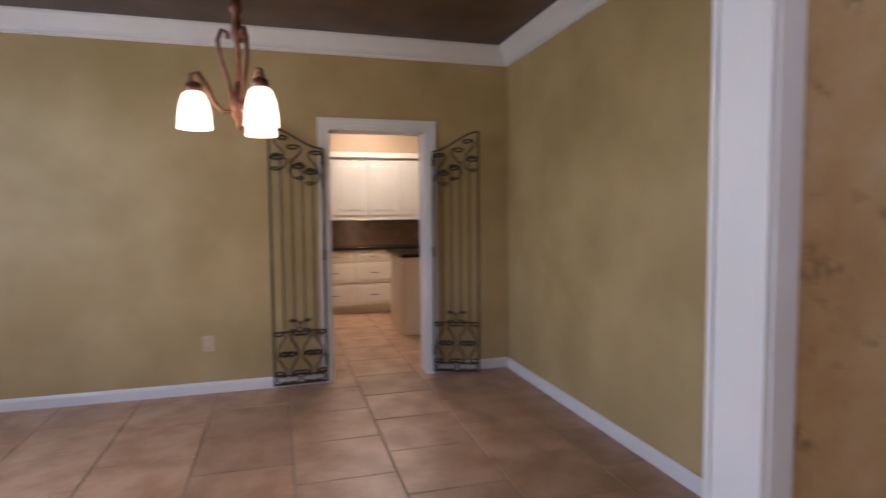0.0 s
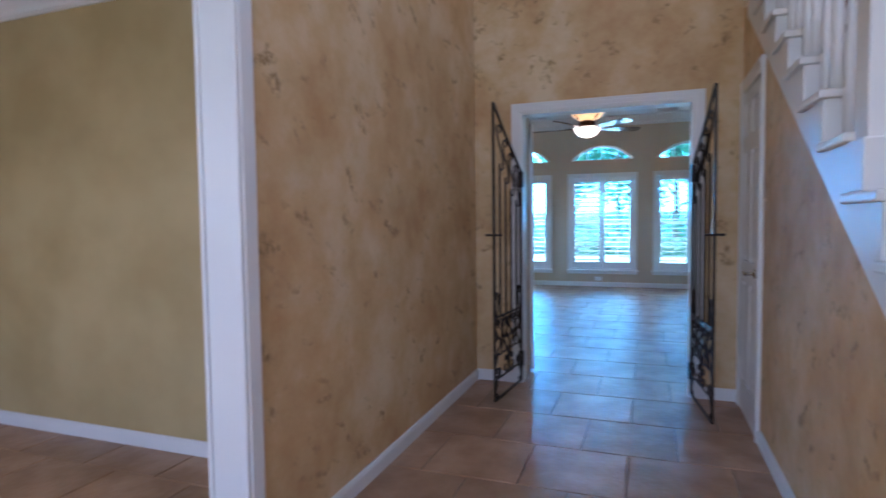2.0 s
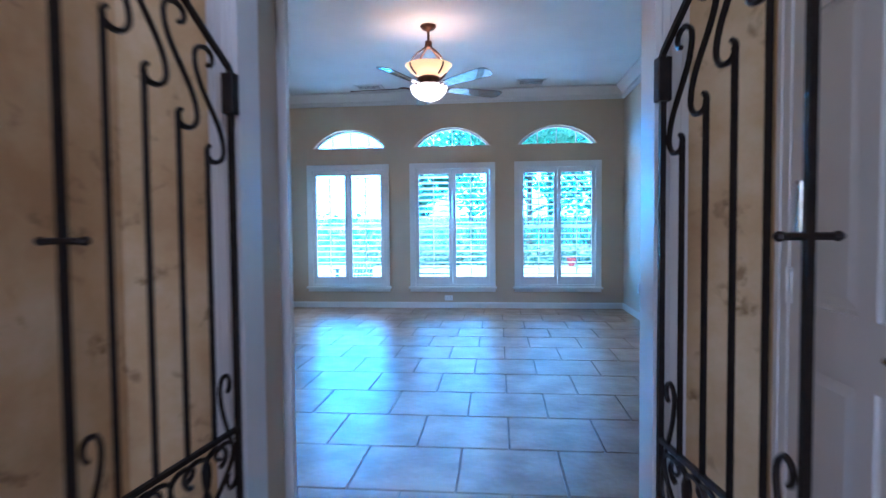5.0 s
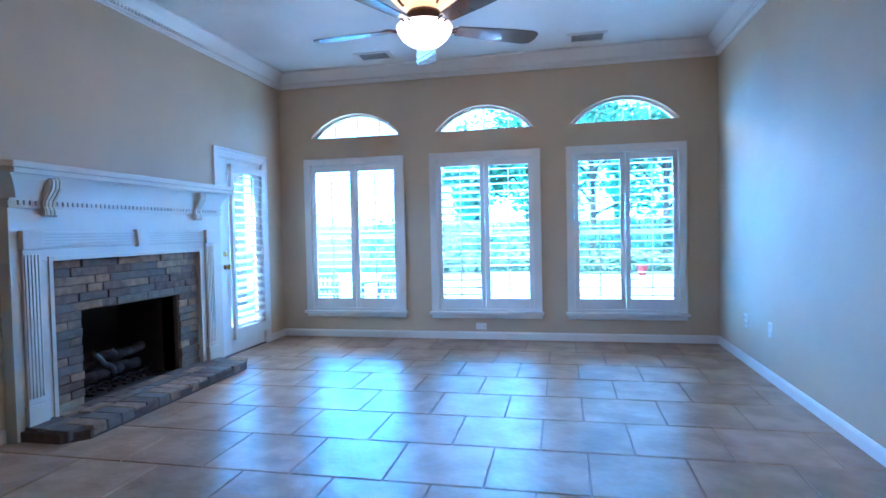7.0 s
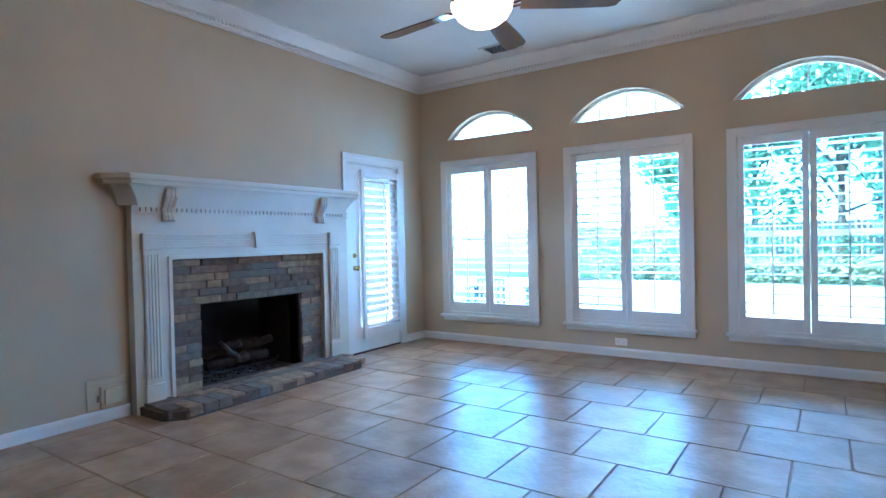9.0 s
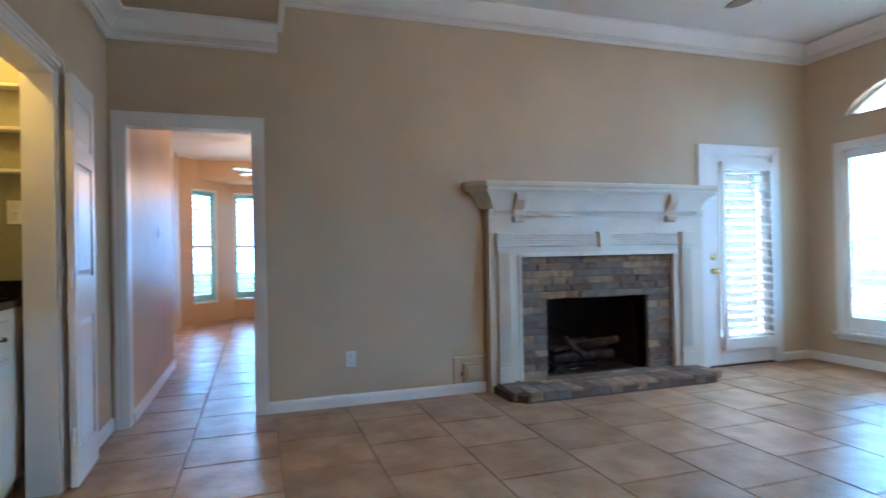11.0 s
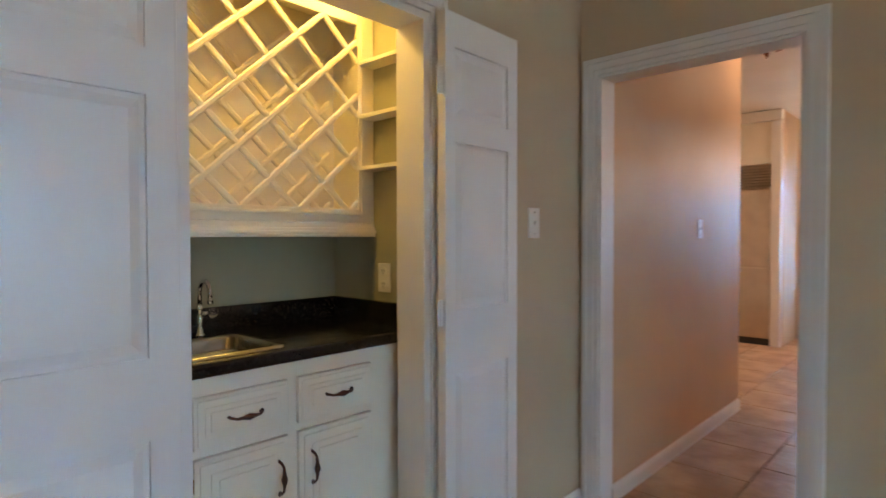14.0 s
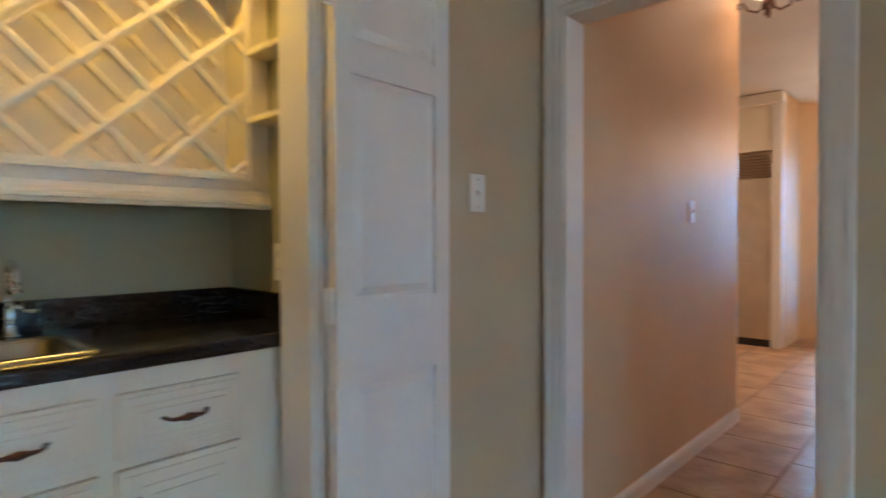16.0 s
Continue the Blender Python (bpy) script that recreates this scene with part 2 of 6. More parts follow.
def leafy(name, c1, c2):
    """Leaf that lets part of the sun shine through."""
    m = paint(name, c1, c2, rough=0.5, scale=9, fine=40, bump=0.1)
    nt = m.node_tree
    b = nt.nodes["Principled BSDF"]
    tr = nt.nodes.new("ShaderNodeBsdfTranslucent")
    tr.inputs["Color"].default_value = (c1[0] * 1.2, c1[1] * 1.4, c1[2] * 1.2, 1)
    mix = nt.nodes.new("ShaderNodeMixShader")
    mix.inputs[0].default_value = 0.6
    nt.links.new(b.outputs[0], mix.inputs[1])
    nt.links.new(tr.outputs[0], mix.inputs[2])
    nt.links.new(mix.outputs[0], nt.nodes["Material Output"].inputs["Surface"])
    return m


LEAF = leafy("garden_leaf", (0.16, 0.27, 0.17), (0.11, 0.20, 0.12))
LEAFPALE = paint("pale_flower_leaf", (0.34, 0.38, 0.27), (0.22, 0.28, 0.15), rough=0.6, scale=9, fine=40, bump=0.1)
BARK = paint("grey_bark", (0.16, 0.12, 0.09), (0.10, 0.075, 0.055), rough=0.9, scale=12, fine=60, bump=0.5)
FENCEWOOD = paint("weathered_cedar", (0.34, 0.29, 0.24), (0.26, 0.22, 0.18), rough=0.85, scale=8, fine=80, bump=0.2)
SIDING = paint("salmon_house_brick", (0.46, 0.30, 0.23), (0.38, 0.24, 0.18), rough=0.85, scale=12, fine=60, bump=0.3)
REDPOT = paint("red_glazed_pot", (0.42, 0.05, 0.04), (0.34, 0.035, 0.03), rough=0.3, scale=6, fine=50, bump=0.04)
LAMPGLASS = glow("lit_frosted_glass", (1.0, 0.83, 0.62), 1.05)
AMBERGLASS = glow("lit_amber_glass", (1.0, 0.58, 0.22), 0.34)
STRIPGLOW = glow("lit_tube", (1.0, 0.80, 0.25), 1.8)
SKYGLOW = glow("glowing_sky_sheet", (0.23, 0.59, 1.0), 7.5)
GLASS = clear_glass("window_glass")
ACRYLIC = clear_glass("clear_acrylic")
ACRYLIC.node_tree.nodes["Principled BSDF"].inputs["Base Color"].default_value = (0.9, 0.9, 0.88, 1)
ACRYLIC.node_tree.nodes["Principled BSDF"].inputs["IOR"].default_value = 1.49
ACRYLIC.node_tree.nodes["Principled BSDF"].inputs["Roughness"].default_value = 0.15


# ---------- builders ----------
def bx(bm, x0, x1, y0, y1, z0, z1, bevel=0.0):
    vs = [bm.verts.new((x, y, z)) for x in (x0, x1) for y in (y0, y1) for z in (z0, z1)]
    fs = [bm.faces.new([vs[i] for i in q]) for q in ((0, 1, 3, 2), (4, 6, 7, 5), (0, 4, 5, 1), (2, 3, 7, 6), (0, 2, 6, 4), (1, 5, 7, 3))]
    if bevel:
        es = list({e for f in fs for e in f.edges})
        bmesh.ops.bevel(bm, geom=es, offset=bevel, segments=2, affect="EDGES", profile=0.5)


def prism(bm, pts, axis, a0, a1):
    """A polygon (u, v) pushed along an axis: x takes (y, z), y takes (x, z), z takes (x, y)."""
    def at(u, v, a):
        return {"x": (a, u, v), "y": (u, a, v), "z": (u, v, a)}[axis]
    lo = [bm.verts.new(at(u, v, a0)) for u, v in pts]
    hi = [bm.verts.new(at(u, v, a1)) for u, v in pts]
    n = len(pts)
    made = [bm.faces.new(lo), bm.faces.new(hi[::-1])]
    for i in range(n):
        made.append(bm.faces.new((lo[i], hi[i], hi[(i + 1) % n], lo[(i + 1) % n])))
    return made


def lathe(bm, prof, n=20, c=(0, 0, 0)):
    rings = []
    for r, z in prof:
        r = max(r, 0.0005)
        rings.append([bm.verts.new((c[0] + r * math.cos(2 * math.pi * i / n), c[1] + r * math.sin(2 * math.pi * i / n), c[2] + z)) for i in range(n)])
    for a, b in zip(rings, rings[1:]):
        for i in range(n):
            bm.faces.new((a[i], a[(i + 1) % n], b[(i + 1) % n], b[i]))
    bm.faces.new(rings[0][::-1])
    bm.faces.new(rings[-1])


def tube(bm, pts, r, n=6, flat=1.0):
    """A bar of radius r along points; r may be a list for a taper."""
    pts = [Vector(p) for p in pts]
    rings, side = [], None
    for i, p in enumerate(pts):
        d = (pts[min(i + 1, len(pts) - 1)] - pts[max(i - 1, 0)]).normalized()
        if side is None:
            side = d.orthogonal().normalized()
        side = (side - d * side.dot(d)).normalized()
        up = d.cross(side)
        q = r[i] if isinstance(r, (list, tuple)) else r
        rings.append([bm.verts.new(p + q * (math.cos(2 * math.pi * k / n) * side + flat * math.sin(2 * math.pi * k / n) * up)) for k in range(n)])
    for a, b in zip(rings, rings[1:]):
        for k in range(n):
            bm.faces.new((a[k], a[(k + 1) % n], b[(k + 1) % n], b[k]))
    bm.faces.new(rings[0][::-1])
    bm.faces.new(rings[-1])


def part(name, bm, material, parent=None, label="", smooth=False, at=None):
    bmesh.ops.recalc_face_normals(bm, faces=bm.faces)
    me = bpy.data.meshes.new(name)
    bm.to_mesh(me)
    bm.free()
    me.materials.append(material)
    if smooth:
        for p in me.polygons:
            p.use_smooth = True
    ob = new(name, me)
    if at is not None:
        ob.matrix_world = at
    if parent is not None:
        ob.parent = parent
    if label:
        tagged(ob, label)
    return ob


def boxpart(name, spans, material, parent=None, label="", bevel=0.003):
    bm = bmesh.new()
    bx(bm, *spans, bevel)
    return part(name, bm, material, parent, label)


def thing(name, label, category, m=None, group="", kind=""):
    ob = new(name)
    ob.empty_display_size = 0.1
    if m is not None:
        ob.matrix_world = m
    return tagged(ob, label, category, group, kind)


def setting(name, bm, material, label, category):
    return tagged(part(name, bm, material), label, category, "", "structure")


def slab(name, spans, material, label, category, parent=None):
    bm = bmesh.new()
    for s in spans:
        bx(bm, *s)
    return setting(name, bm, material, label, category)


# ---------- the large structure ----------
LX, LY, LZ = 4.84, 6.15, 3.09          # living room: width, length, ceiling
SOF = 2.755                            # underside of the soffit along the bar wall
GY = -0.33                             # hall face of the gate wall
HX0, HX1 = 1.96, 3.83                  # hall walls
FZ = 5.3                               # foyer ceiling
DX, DY, DZ = -1.49, -2.22, 2.645        # dining room
KZ = 2.75                              # kitchen ceiling

# floor bed below the tiles
slab("floor", [(-7.0, 5.1, -6.8, 6.32, -0.16, -0.006)], GROUT, "brown grout bed under sand-coloured floor tiles", "floor")

slab("wall_west", [(-0.12, 0, -0.13, 0.09, -0.01, LZ), (-0.12, 0, 0.09, 0.915, 2.035, LZ), (-0.12, 0, 0.915, 3.19, -0.01, LZ),
     (-0.12, 0, 3.19, 4.19, 0.715, LZ), (-0.12, 0, 4.19, 4.89, -0.01, LZ), (-0.12, 0, 4.89, 5.70, 2.0, LZ),
     (-0.12, 0, 5.70, LY, -0.01, LZ)], BEIGE, "beige painted living room wall with fireplace and doors", "wall")
slab("wall_east", [(LX, LX + 0.12, -0.19, LY, -0.01, LZ)], BEIGE, "plain beige painted living room wall", "wall")
slab("wall_south", [(0, 1.02, -0.13, 0, -0.01, LZ), (1.02, 1.86, -0.13, 0, 2.05, LZ), (1.86, 2.32, -0.13, 0, -0.01, LZ),
     (1.98, 2.32, -0.25, -0.13, -0.01, LZ), (2.32, 3.53, -0.25, -0.19, 2.075, LZ), (3.53, LX, -0.25, -0.19, -0.01, LZ)], BEIGE,
     "beige painted wall with the bar closet and gate opening", "wall")

# garden wall: three casement openings with segmental fanlights over them
WINS = [(0.355, 1.475, 0.945), (1.875, 3.005, 2.44), (3.375, 4.485, 3.925)]
ARCH_W, ARCH_Z, ARCH_H = 0.55, 2.325, 0.265
R_ARCH = (ARCH_W ** 2 + ARCH_H ** 2) / (2 * ARCH_H)


def arch_z(u):
    return ARCH_Z + math.sqrt(max(0.0, R_ARCH ** 2 - u * u)) - (R_ARCH - ARCH_H)


bm = bmesh.new()
bx(bm, 0, WINS[0][0], LY, LY + 0.15, -0.01, LZ)
bx(bm, WINS[0][1], WINS[1][0], LY, LY + 0.15, -0.01, LZ)
bx(bm, WINS[1][1], WINS[2][0], LY, LY + 0.15, -0.01, LZ)
bx(bm, WINS[2][1], LX, LY, LY + 0.15, -0.01, LZ)
for a, b, c in WINS:
    bx(bm, a, b, LY, LY + 0.15, -0.01, 0.30)
    bx(bm, a, b, LY, LY + 0.15, 2.04, ARCH_Z)
    bx(bm, a, c - ARCH_W, LY, LY + 0.15, ARCH_Z, LZ)
    bx(bm, c + ARCH_W, b, LY, LY + 0.15, ARCH_Z, LZ)
    for i in range(28):
        u0, u1 = -ARCH_W + 2 * ARCH_W * i / 28, -ARCH_W + 2 * ARCH_W * (i + 1) / 28
        prism(bm, [(c + u0, arch_z(u0)), (c + u1, arch_z(u1)), (c + u1, LZ), (c + u0, LZ)], "y", LY, LY + 0.15)
setting("wall_north", bm, BEIGE, "beige garden wall with three windows and arched fanlights", "wall")

slab("ceiling_living", [(0, LX, 1.11, LY, LZ, LZ + 0.1)], CEILING, "white painted living room ceiling", "ceiling")
bm = bmesh.new()
bx(bm, 0, LX, -0.19, 1.11, SOF, LZ + 0.1)
setting("soffit", bm, BEIGE, "beige lowered soffit over the bar wall", "soffit")

# hall and foyer
slab("wall_hall_west", [(1.885, HX0, -3.07, GY, -0.01, FZ), (1.885, HX0, -6.2, -3.07, 2.62, FZ), (1.885, HX0, -6.6, -6.2, -0.01, FZ)], PLASTER,
     "hall wall in sponged ochre plaster", "wall")
slab("wall_gate", [(HX0, 2.32, GY, -0.25, -0.01, FZ), (2.32, 3.53, GY, -0.25, 2.075, FZ), (3.53, 5.0, GY, -0.25, -0.01, FZ)], PLASTER,
     "gate wall in sponged ochre plaster", "wall")
# the high gap in this wall is assumed, for the added foyer lamp
slab("wall_foyer_east", [(4.9, 5.0, -6.6, GY, -0.01, 3.5), (4.9, 5.0, -6.6, -4.8, 3.5, 4.9), (4.9, 5.0, -2.4, GY, 3.5, 4.9), (4.9, 5.0, -6.6, GY, 4.9, FZ)], PLASTER, "foyer stair wall in ochre plaster", "wall")
slab("wall_foyer_south", [(1.885, 2.15, -6.7, -6.6, -0.01, FZ), (3.75, 5.0, -6.7, -6.6, -0.01, FZ), (2.15, 3.75, -6.7, -6.6, 3.6, FZ)], PLASTER,
     "front wall of the foyer in ochre plaster", "wall")
slab("ceiling_foyer", [(1.885, 5.0, -6.7, -0.25, FZ, FZ + 0.1)], CEILING, "high white foyer ceiling", "ceiling")


def rake(y):
    return 1.085 + 0.664 * (y + 2.70)


bm = bmesh.new()
prism(bm, [(-4.38, -0.01), (-1.10, -0.01), (-1.10, rake(-1.10)), (-4.38, max(0.005, rake(-4.38)))], "x", HX1, HX1 + 0.09)
prism(bm, [(-1.10, 2.145), (GY, 2.145), (GY, rake(GY)), (-1.10, rake(-1.10))], "x", HX1, HX1 + 0.09)
setting("wall_stair", bm, PLASTER, "ochre plaster wall under the stair, cut to its slope", "wall")

# dining room
slab("wall_dining_north", [(DX, 1.885, DY, DY + 0.09, -0.01, DZ + 0.1)], OLIVE, "mottled olive dining room wall", "wall")
slab("wall_dining_west", [(DX - 0.12, DX, -6.4, -3.69, -0.01, DZ + 0.1), (DX - 0.12, DX, -3.69, -2.915, 1.965, DZ + 0.1), (DX - 0.12, DX, -2.915, DY + 0.09, -0.01, DZ + 0.1)], OLIVE,
     "mottled olive dining room wall with the kitchen doorway", "wall")
slab("wall_dining_east", [(1.838, 1.885, -3.07, DY, -0.01, DZ + 0.1), (1.838, 1.885, -6.2, -3.07, 2.62, DZ + 0.1), (1.80, 1.885, -6.4, -6.2, -0.01, DZ + 0.1)], OLIVE,
     "olive inner face of the wide dining room opening", "wall")
slab("wall_dining_south", [(DX - 0.12, -0.55, -6.5, -6.4, -0.01, DZ + 0.1), (0.75, 1.885, -6.5, -6.4, -0.01, DZ + 0.1), (-0.55, 0.75, -6.5, -6.4, -0.01, 0.7), (-0.55, 0.75, -6.5, -6.4, 2.3, DZ + 0.1)], OLIVE,
     "olive dining room wall with an assumed window opening", "wall")
slab("ceiling_dining", [(DX, 1.838, -6.4, DY, DZ, DZ + 0.1)], BROWNCEIL, "dark brown glazed dining room ceiling", "ceiling")

# kitchen and breakfast room
slab("wall_passage", [(-2.14, -0.12, 0.01, 0.10, -0.01, KZ)], PINK, "glossy salmon-glazed passage wall", "wall")
slab("wall_kitchen_west", [(-5.17, -5.05, -6.4, -0.25, -0.01, KZ)], TAN, "tan kitchen wall behind the cabinets", "wall")
slab("wall_kitchen_south", [(-5.17, DX - 0.12, -6.5, -6.4, -0.01, KZ)], TAN, "plain tan kitchen wall", "wall")
slab("wall_kitchen_east", [(DX - 0.20, DX - 0.12, -6.4, -3.69, -0.01, KZ), (DX - 0.20, DX - 0.12, -3.69, -2.915, 1.965, KZ), (DX - 0.20, DX - 0.12, -2.915, -0.1, -0.01, KZ)], TAN,
     "plain tan kitchen wall beside the doorway", "wall")
slab("wall_breakfast_north", [(-6.9, -0.12, 2.6, 2.7, -0.01, KZ)], TAN, "plain tan breakfast room wall", "wall")
slab("ceiling_kitchen", [(-7.0, -0.12, -6.4, 2.7, KZ, KZ + 0.1)], CEILING, "white kitchen ceiling", "ceiling")


def bay_wall(name, p, q, w0, w1):
    """A bay wall from p to q with a window between the shares w0 and w1 of its length."""
    p, q = Vector((*p, 0)), Vector((*q, 0))
    d, n = (q - p).length, (q - p).normalized()
    m = Matrix.Translation(p) @ Matrix.Rotation(math.atan2(n.y, n.x), 4, "Z")
    bm = bmesh.new()
    bx(bm, 0, w0, 0, 0.12, -0.01, KZ)
    bx(bm, w1, d, 0, 0.12, -0.01, KZ)
    bx(bm, w0, w1, 0, 0.12, -0.01, 0.33)
    bx(bm, w0, w1, 0, 0.12, 2.27, KZ)
    ob = setting(name, bm, TAN, "tan breakfast bay wall with a shuttered window", "wall")
    ob.matrix_world = m
    return m


# walls face the room on their local -y side, so they run from north to south
bay_straight = bay_wall("wall_bay_1", (-6.75, 2.6), (-6.75, 0.47), 1.36, 2.09)
bay_angled = bay_wall("wall_bay_2", (-6.75, 0.47), (-5.784, -0.40), 0.42, 0.96)
slab("bay_header", [(-6.75, -6.05, -0.1, 2.6, 2.42, KZ)], TAN, "tan drop beam across the breakfast bay", "beam")

# bar closet
CLOSET = paint("olive_closet_paint", (0.36, 0.345, 0.23), (0.33, 0.315, 0.205), rough=0.45, scale=2.0, fine=120, bump=0.05)
slab("wall_bar_closet", [(0.825, 0.905, -0.78, -0.13, -0.01, 2.33), (0.905, 1.86, -0.78, -0.70, -0.01, 2.33), (1.86, 1.884, -0.70, -0.13, -0.01, 2.33)], CLOSET,
     "olive green walls of the bar closet", "wall")
slab("ceiling_bar_closet", [(0.825, 1.884, -0.78, -0.13, 2.33, 2.38)], CREAM, "cream ceiling of the bar closet", "ceiling")


# ---------- trim ----------
def trim_run(name, axis, a0, a1, wall, sign, prof, material, label, category="trim"):
    """A moulding whose profile is (distance from the wall, height), run along an axis from a0 to a1."""
    bm = bmesh.new()
    pts = [(wall + sign * d, z) for d, z in prof]
    prism(bm, pts, "y" if axis == "y" else "x", a0, a1)
    return setting(name, bm, material, label, category)


BASE = [(0, 0), (0.014, 0), (0.014, 0.062), (0.010, 0.074), (0.005, 0.083), (0, 0.083)]


def baseboard(axis, a0, a1, wall, sign):
    return trim_run("baseboard", axis, a0, a1, wall, sign, BASE, WHITE, "white painted baseboard", "baseboard")


for run in (("y", 0.985, 2.66, 0, 1), ("y", 4.76, 4.80, 0, 1), ("y", 5.78, LY, 0, 1), ("x", 0, LX, LY, -1), ("y", -0.19, LY, LX, -1),
            ("x", 0, 0.93, 0, 1), ("y", -2.97, GY, HX0, 1), ("x", HX0, 2.252, GY, -1), ("x", 3.598, HX1, GY, -1), ("y", -4.1, -1.10, HX1, -1),
            ("x", DX, 1.838, DY, -1), ("y", -6.4, -3.76, DX, 1), ("y", -2.84, DY, DX, 1), ("x", -2.14, -0.12, 0.10, 1),
            ("x", DX, 1.80, -6.4, 1), ("y", -6.6, -4.4, 4.9, -1)):
    baseboard(*run)


def crown(axis, a0, a1, wall, sign, top, drop, out):
    prof = [(0, top), (out, top), (out, top - 0.12 * drop), (0.80 * out, top - 0.24 * drop), (0.62 * out, top - 0.36 * drop), (0.45 * out, top - 0.52 * drop),
            (0.28 * out, top - 0.66 * drop), (0.24 * out, top - 0.80 * drop), (0.24 * out, top - 0.88 * drop), (0.13 * out, top - 0.94 * drop), (0.13 * out, top - drop), (0, top - drop)]
    return trim_run("crown_moulding", axis, a0, a1, wall, sign, prof, WHITE, "white painted crown moulding", "crown moulding")


def dentils(axis, a0, a1, wall, sign, top, drop, out):
    """Small blocks along the lower part of the crown, with dark gaps between."""
    bm = bmesh.new()
    z0, z1 = top - 0.80 * drop, top - 0.67 * drop
    n = int((a1 - a0) / 0.036)
    for i in range(n):
        s = a0 + (a1 - a0) * (i + 0.5) / n
        d0, d1 = sorted((wall + sign * 0.20 * out, wall + sign * 0.40 * out))
        if axis == "x":
            bx(bm, s - 0.011, s + 0.011, d0, d1, z0, z1)
        else:
            bx(bm, d0, d1, s - 0.011, s + 0.011, z0, z1)
    return tagged(part("dentil_band", bm, WHITE), "row of small white dentil blocks", "dentil band", "", "stuff")


for run in (("y", 1.11, LY, 0, 1), ("x", 0, LX, LY, -1), ("y", 1.11, LY, LX, -1)):
    crown(*run, LZ, 0.165, 0.13)
    dentils(*run, LZ, 0.165, 0.13)
for run in (("y", 0, 1.085, 0, 1), ("x", 0, 2.32, 0, 1)):
    crown(*run, SOF, 0.175, 0.13)
    dentils(*run, SOF, 0.175, 0.13)
# bead on the soffit's lower edge
slab("soffit_bead", [(0, LX, 1.085, 1.125, SOF - 0.02, SOF + 0.05)], WHITE, "white bead along the soffit edge", "trim")
for run in (("y", -6.4, DY, DX, 1), ("x", DX, 1.838, DY, -1), ("x", DX, 1.80, -6.4, 1)):
    crown(*run, DZ, 0.135, 0.115)


def casing(name, axis, a0, a1, ztop, wall, sign, width=0.085, depth=0.022, both=True):
    """Moulded casing round an opening a0..a1 on a wall's face; sign: the way it stands proud."""
    bm = bmesh.new()
    def put(b0, b1, z0, z1, d0, d1):
        lo, hi = sorted((wall + sign * d0, wall + sign * d1))
        if axis == "y":
            bx(bm, lo, hi, b0, b1, z0, z1, 0.002)
        else:
            bx(bm, b0, b1, lo, hi, z0, z1, 0.002)
    w = width
    for s0, s1, d in ((0.0, 0.30, 0.6), (0.30, 0.72, 0.8), (0.72, 1.0, 1.0)):
        e0, e1, dd = s0 * w, s1 * w, d * depth
        put(a0 - e1, a0 - e0, 0, ztop + e1, 0, dd)
        if both:
            put(a1 + e0, a1 + e1, 0, ztop + e1, 0, dd)
        put(a0 - e0, a1 + (e0 if both else 0), ztop + e0, ztop + e1, 0, dd)
    return setting(name, bm, WHITE, "white painted moulded door casing", "door casing")


def jamb(name, axis, a0, a1, ztop, d0, d1, t=0.018):
    bm = bmesh.new()
    for b0, b1, z0, z1 in ((a0, a0 + t, 0, ztop), (a1 - t, a1, 0, ztop), (a0 + t, a1 - t, ztop - t, ztop)):
        if axis == "y":
            bx(bm, d0, d1, b0, b1, z0, z1)
        else:
            bx(bm, b0, b1, d0, d1, z0, z1)
    return setting(name, bm, WHITE, "glossy white door jamb", "door jamb")


casing("casing_passage", "y", 0.098, 0.91, 2.03, 0, 1, 0.075)
jamb("jamb_passage", "y", 0.09, 0.915, 2.035, -0.124, 0.004)
casing("casing_back_door", "y", 4.89, 5.70, 2.0, 0, 1)
jamb("jamb_back_door", "y", 4.885, 5.705, 2.004, -0.124, 0.004)
casing("casing_gate", "x", 2.318, 3.532, 2.075, GY, -1, 0.066)
jamb("jamb_gate", "x", 2.318, 3.532, 2.078, GY - 0.003, -0.186)
casing("casing_bar", "x", 1.02, 1.86, 2.05, 0, 1, 0.075)
jamb("jamb_bar", "x", 1.018, 1.862, 2.054, -0.134, 0.004, 0.03)
casing("casing_kitchen_door", "y", -3.69, -2.915, 1.965, DX, 1, 0.075)
jamb("jamb_kitchen_door", "y", -3.694, -2.911, 1.969, DX - 0.204, DX + 0.003)
bm = bmesh.new()
bx(bm, 1.834, 1.964, -3.088, -3.072, 0, 2.62, 0.003)
bx(bm, 1.9605, 1.984, -3.095, -3.005, 0, 2.62, 0.004)
bx(bm, 1.984, 1.992, -3.08, -3.02, 0, 2.62, 0.003)
bx(bm, 1.816, 1.834, -3.095, -3.005, 0, 2.62, 0.003)
setting("casing_dining_opening", bm, WHITE, "white painted casing at the dining opening", "door casing")


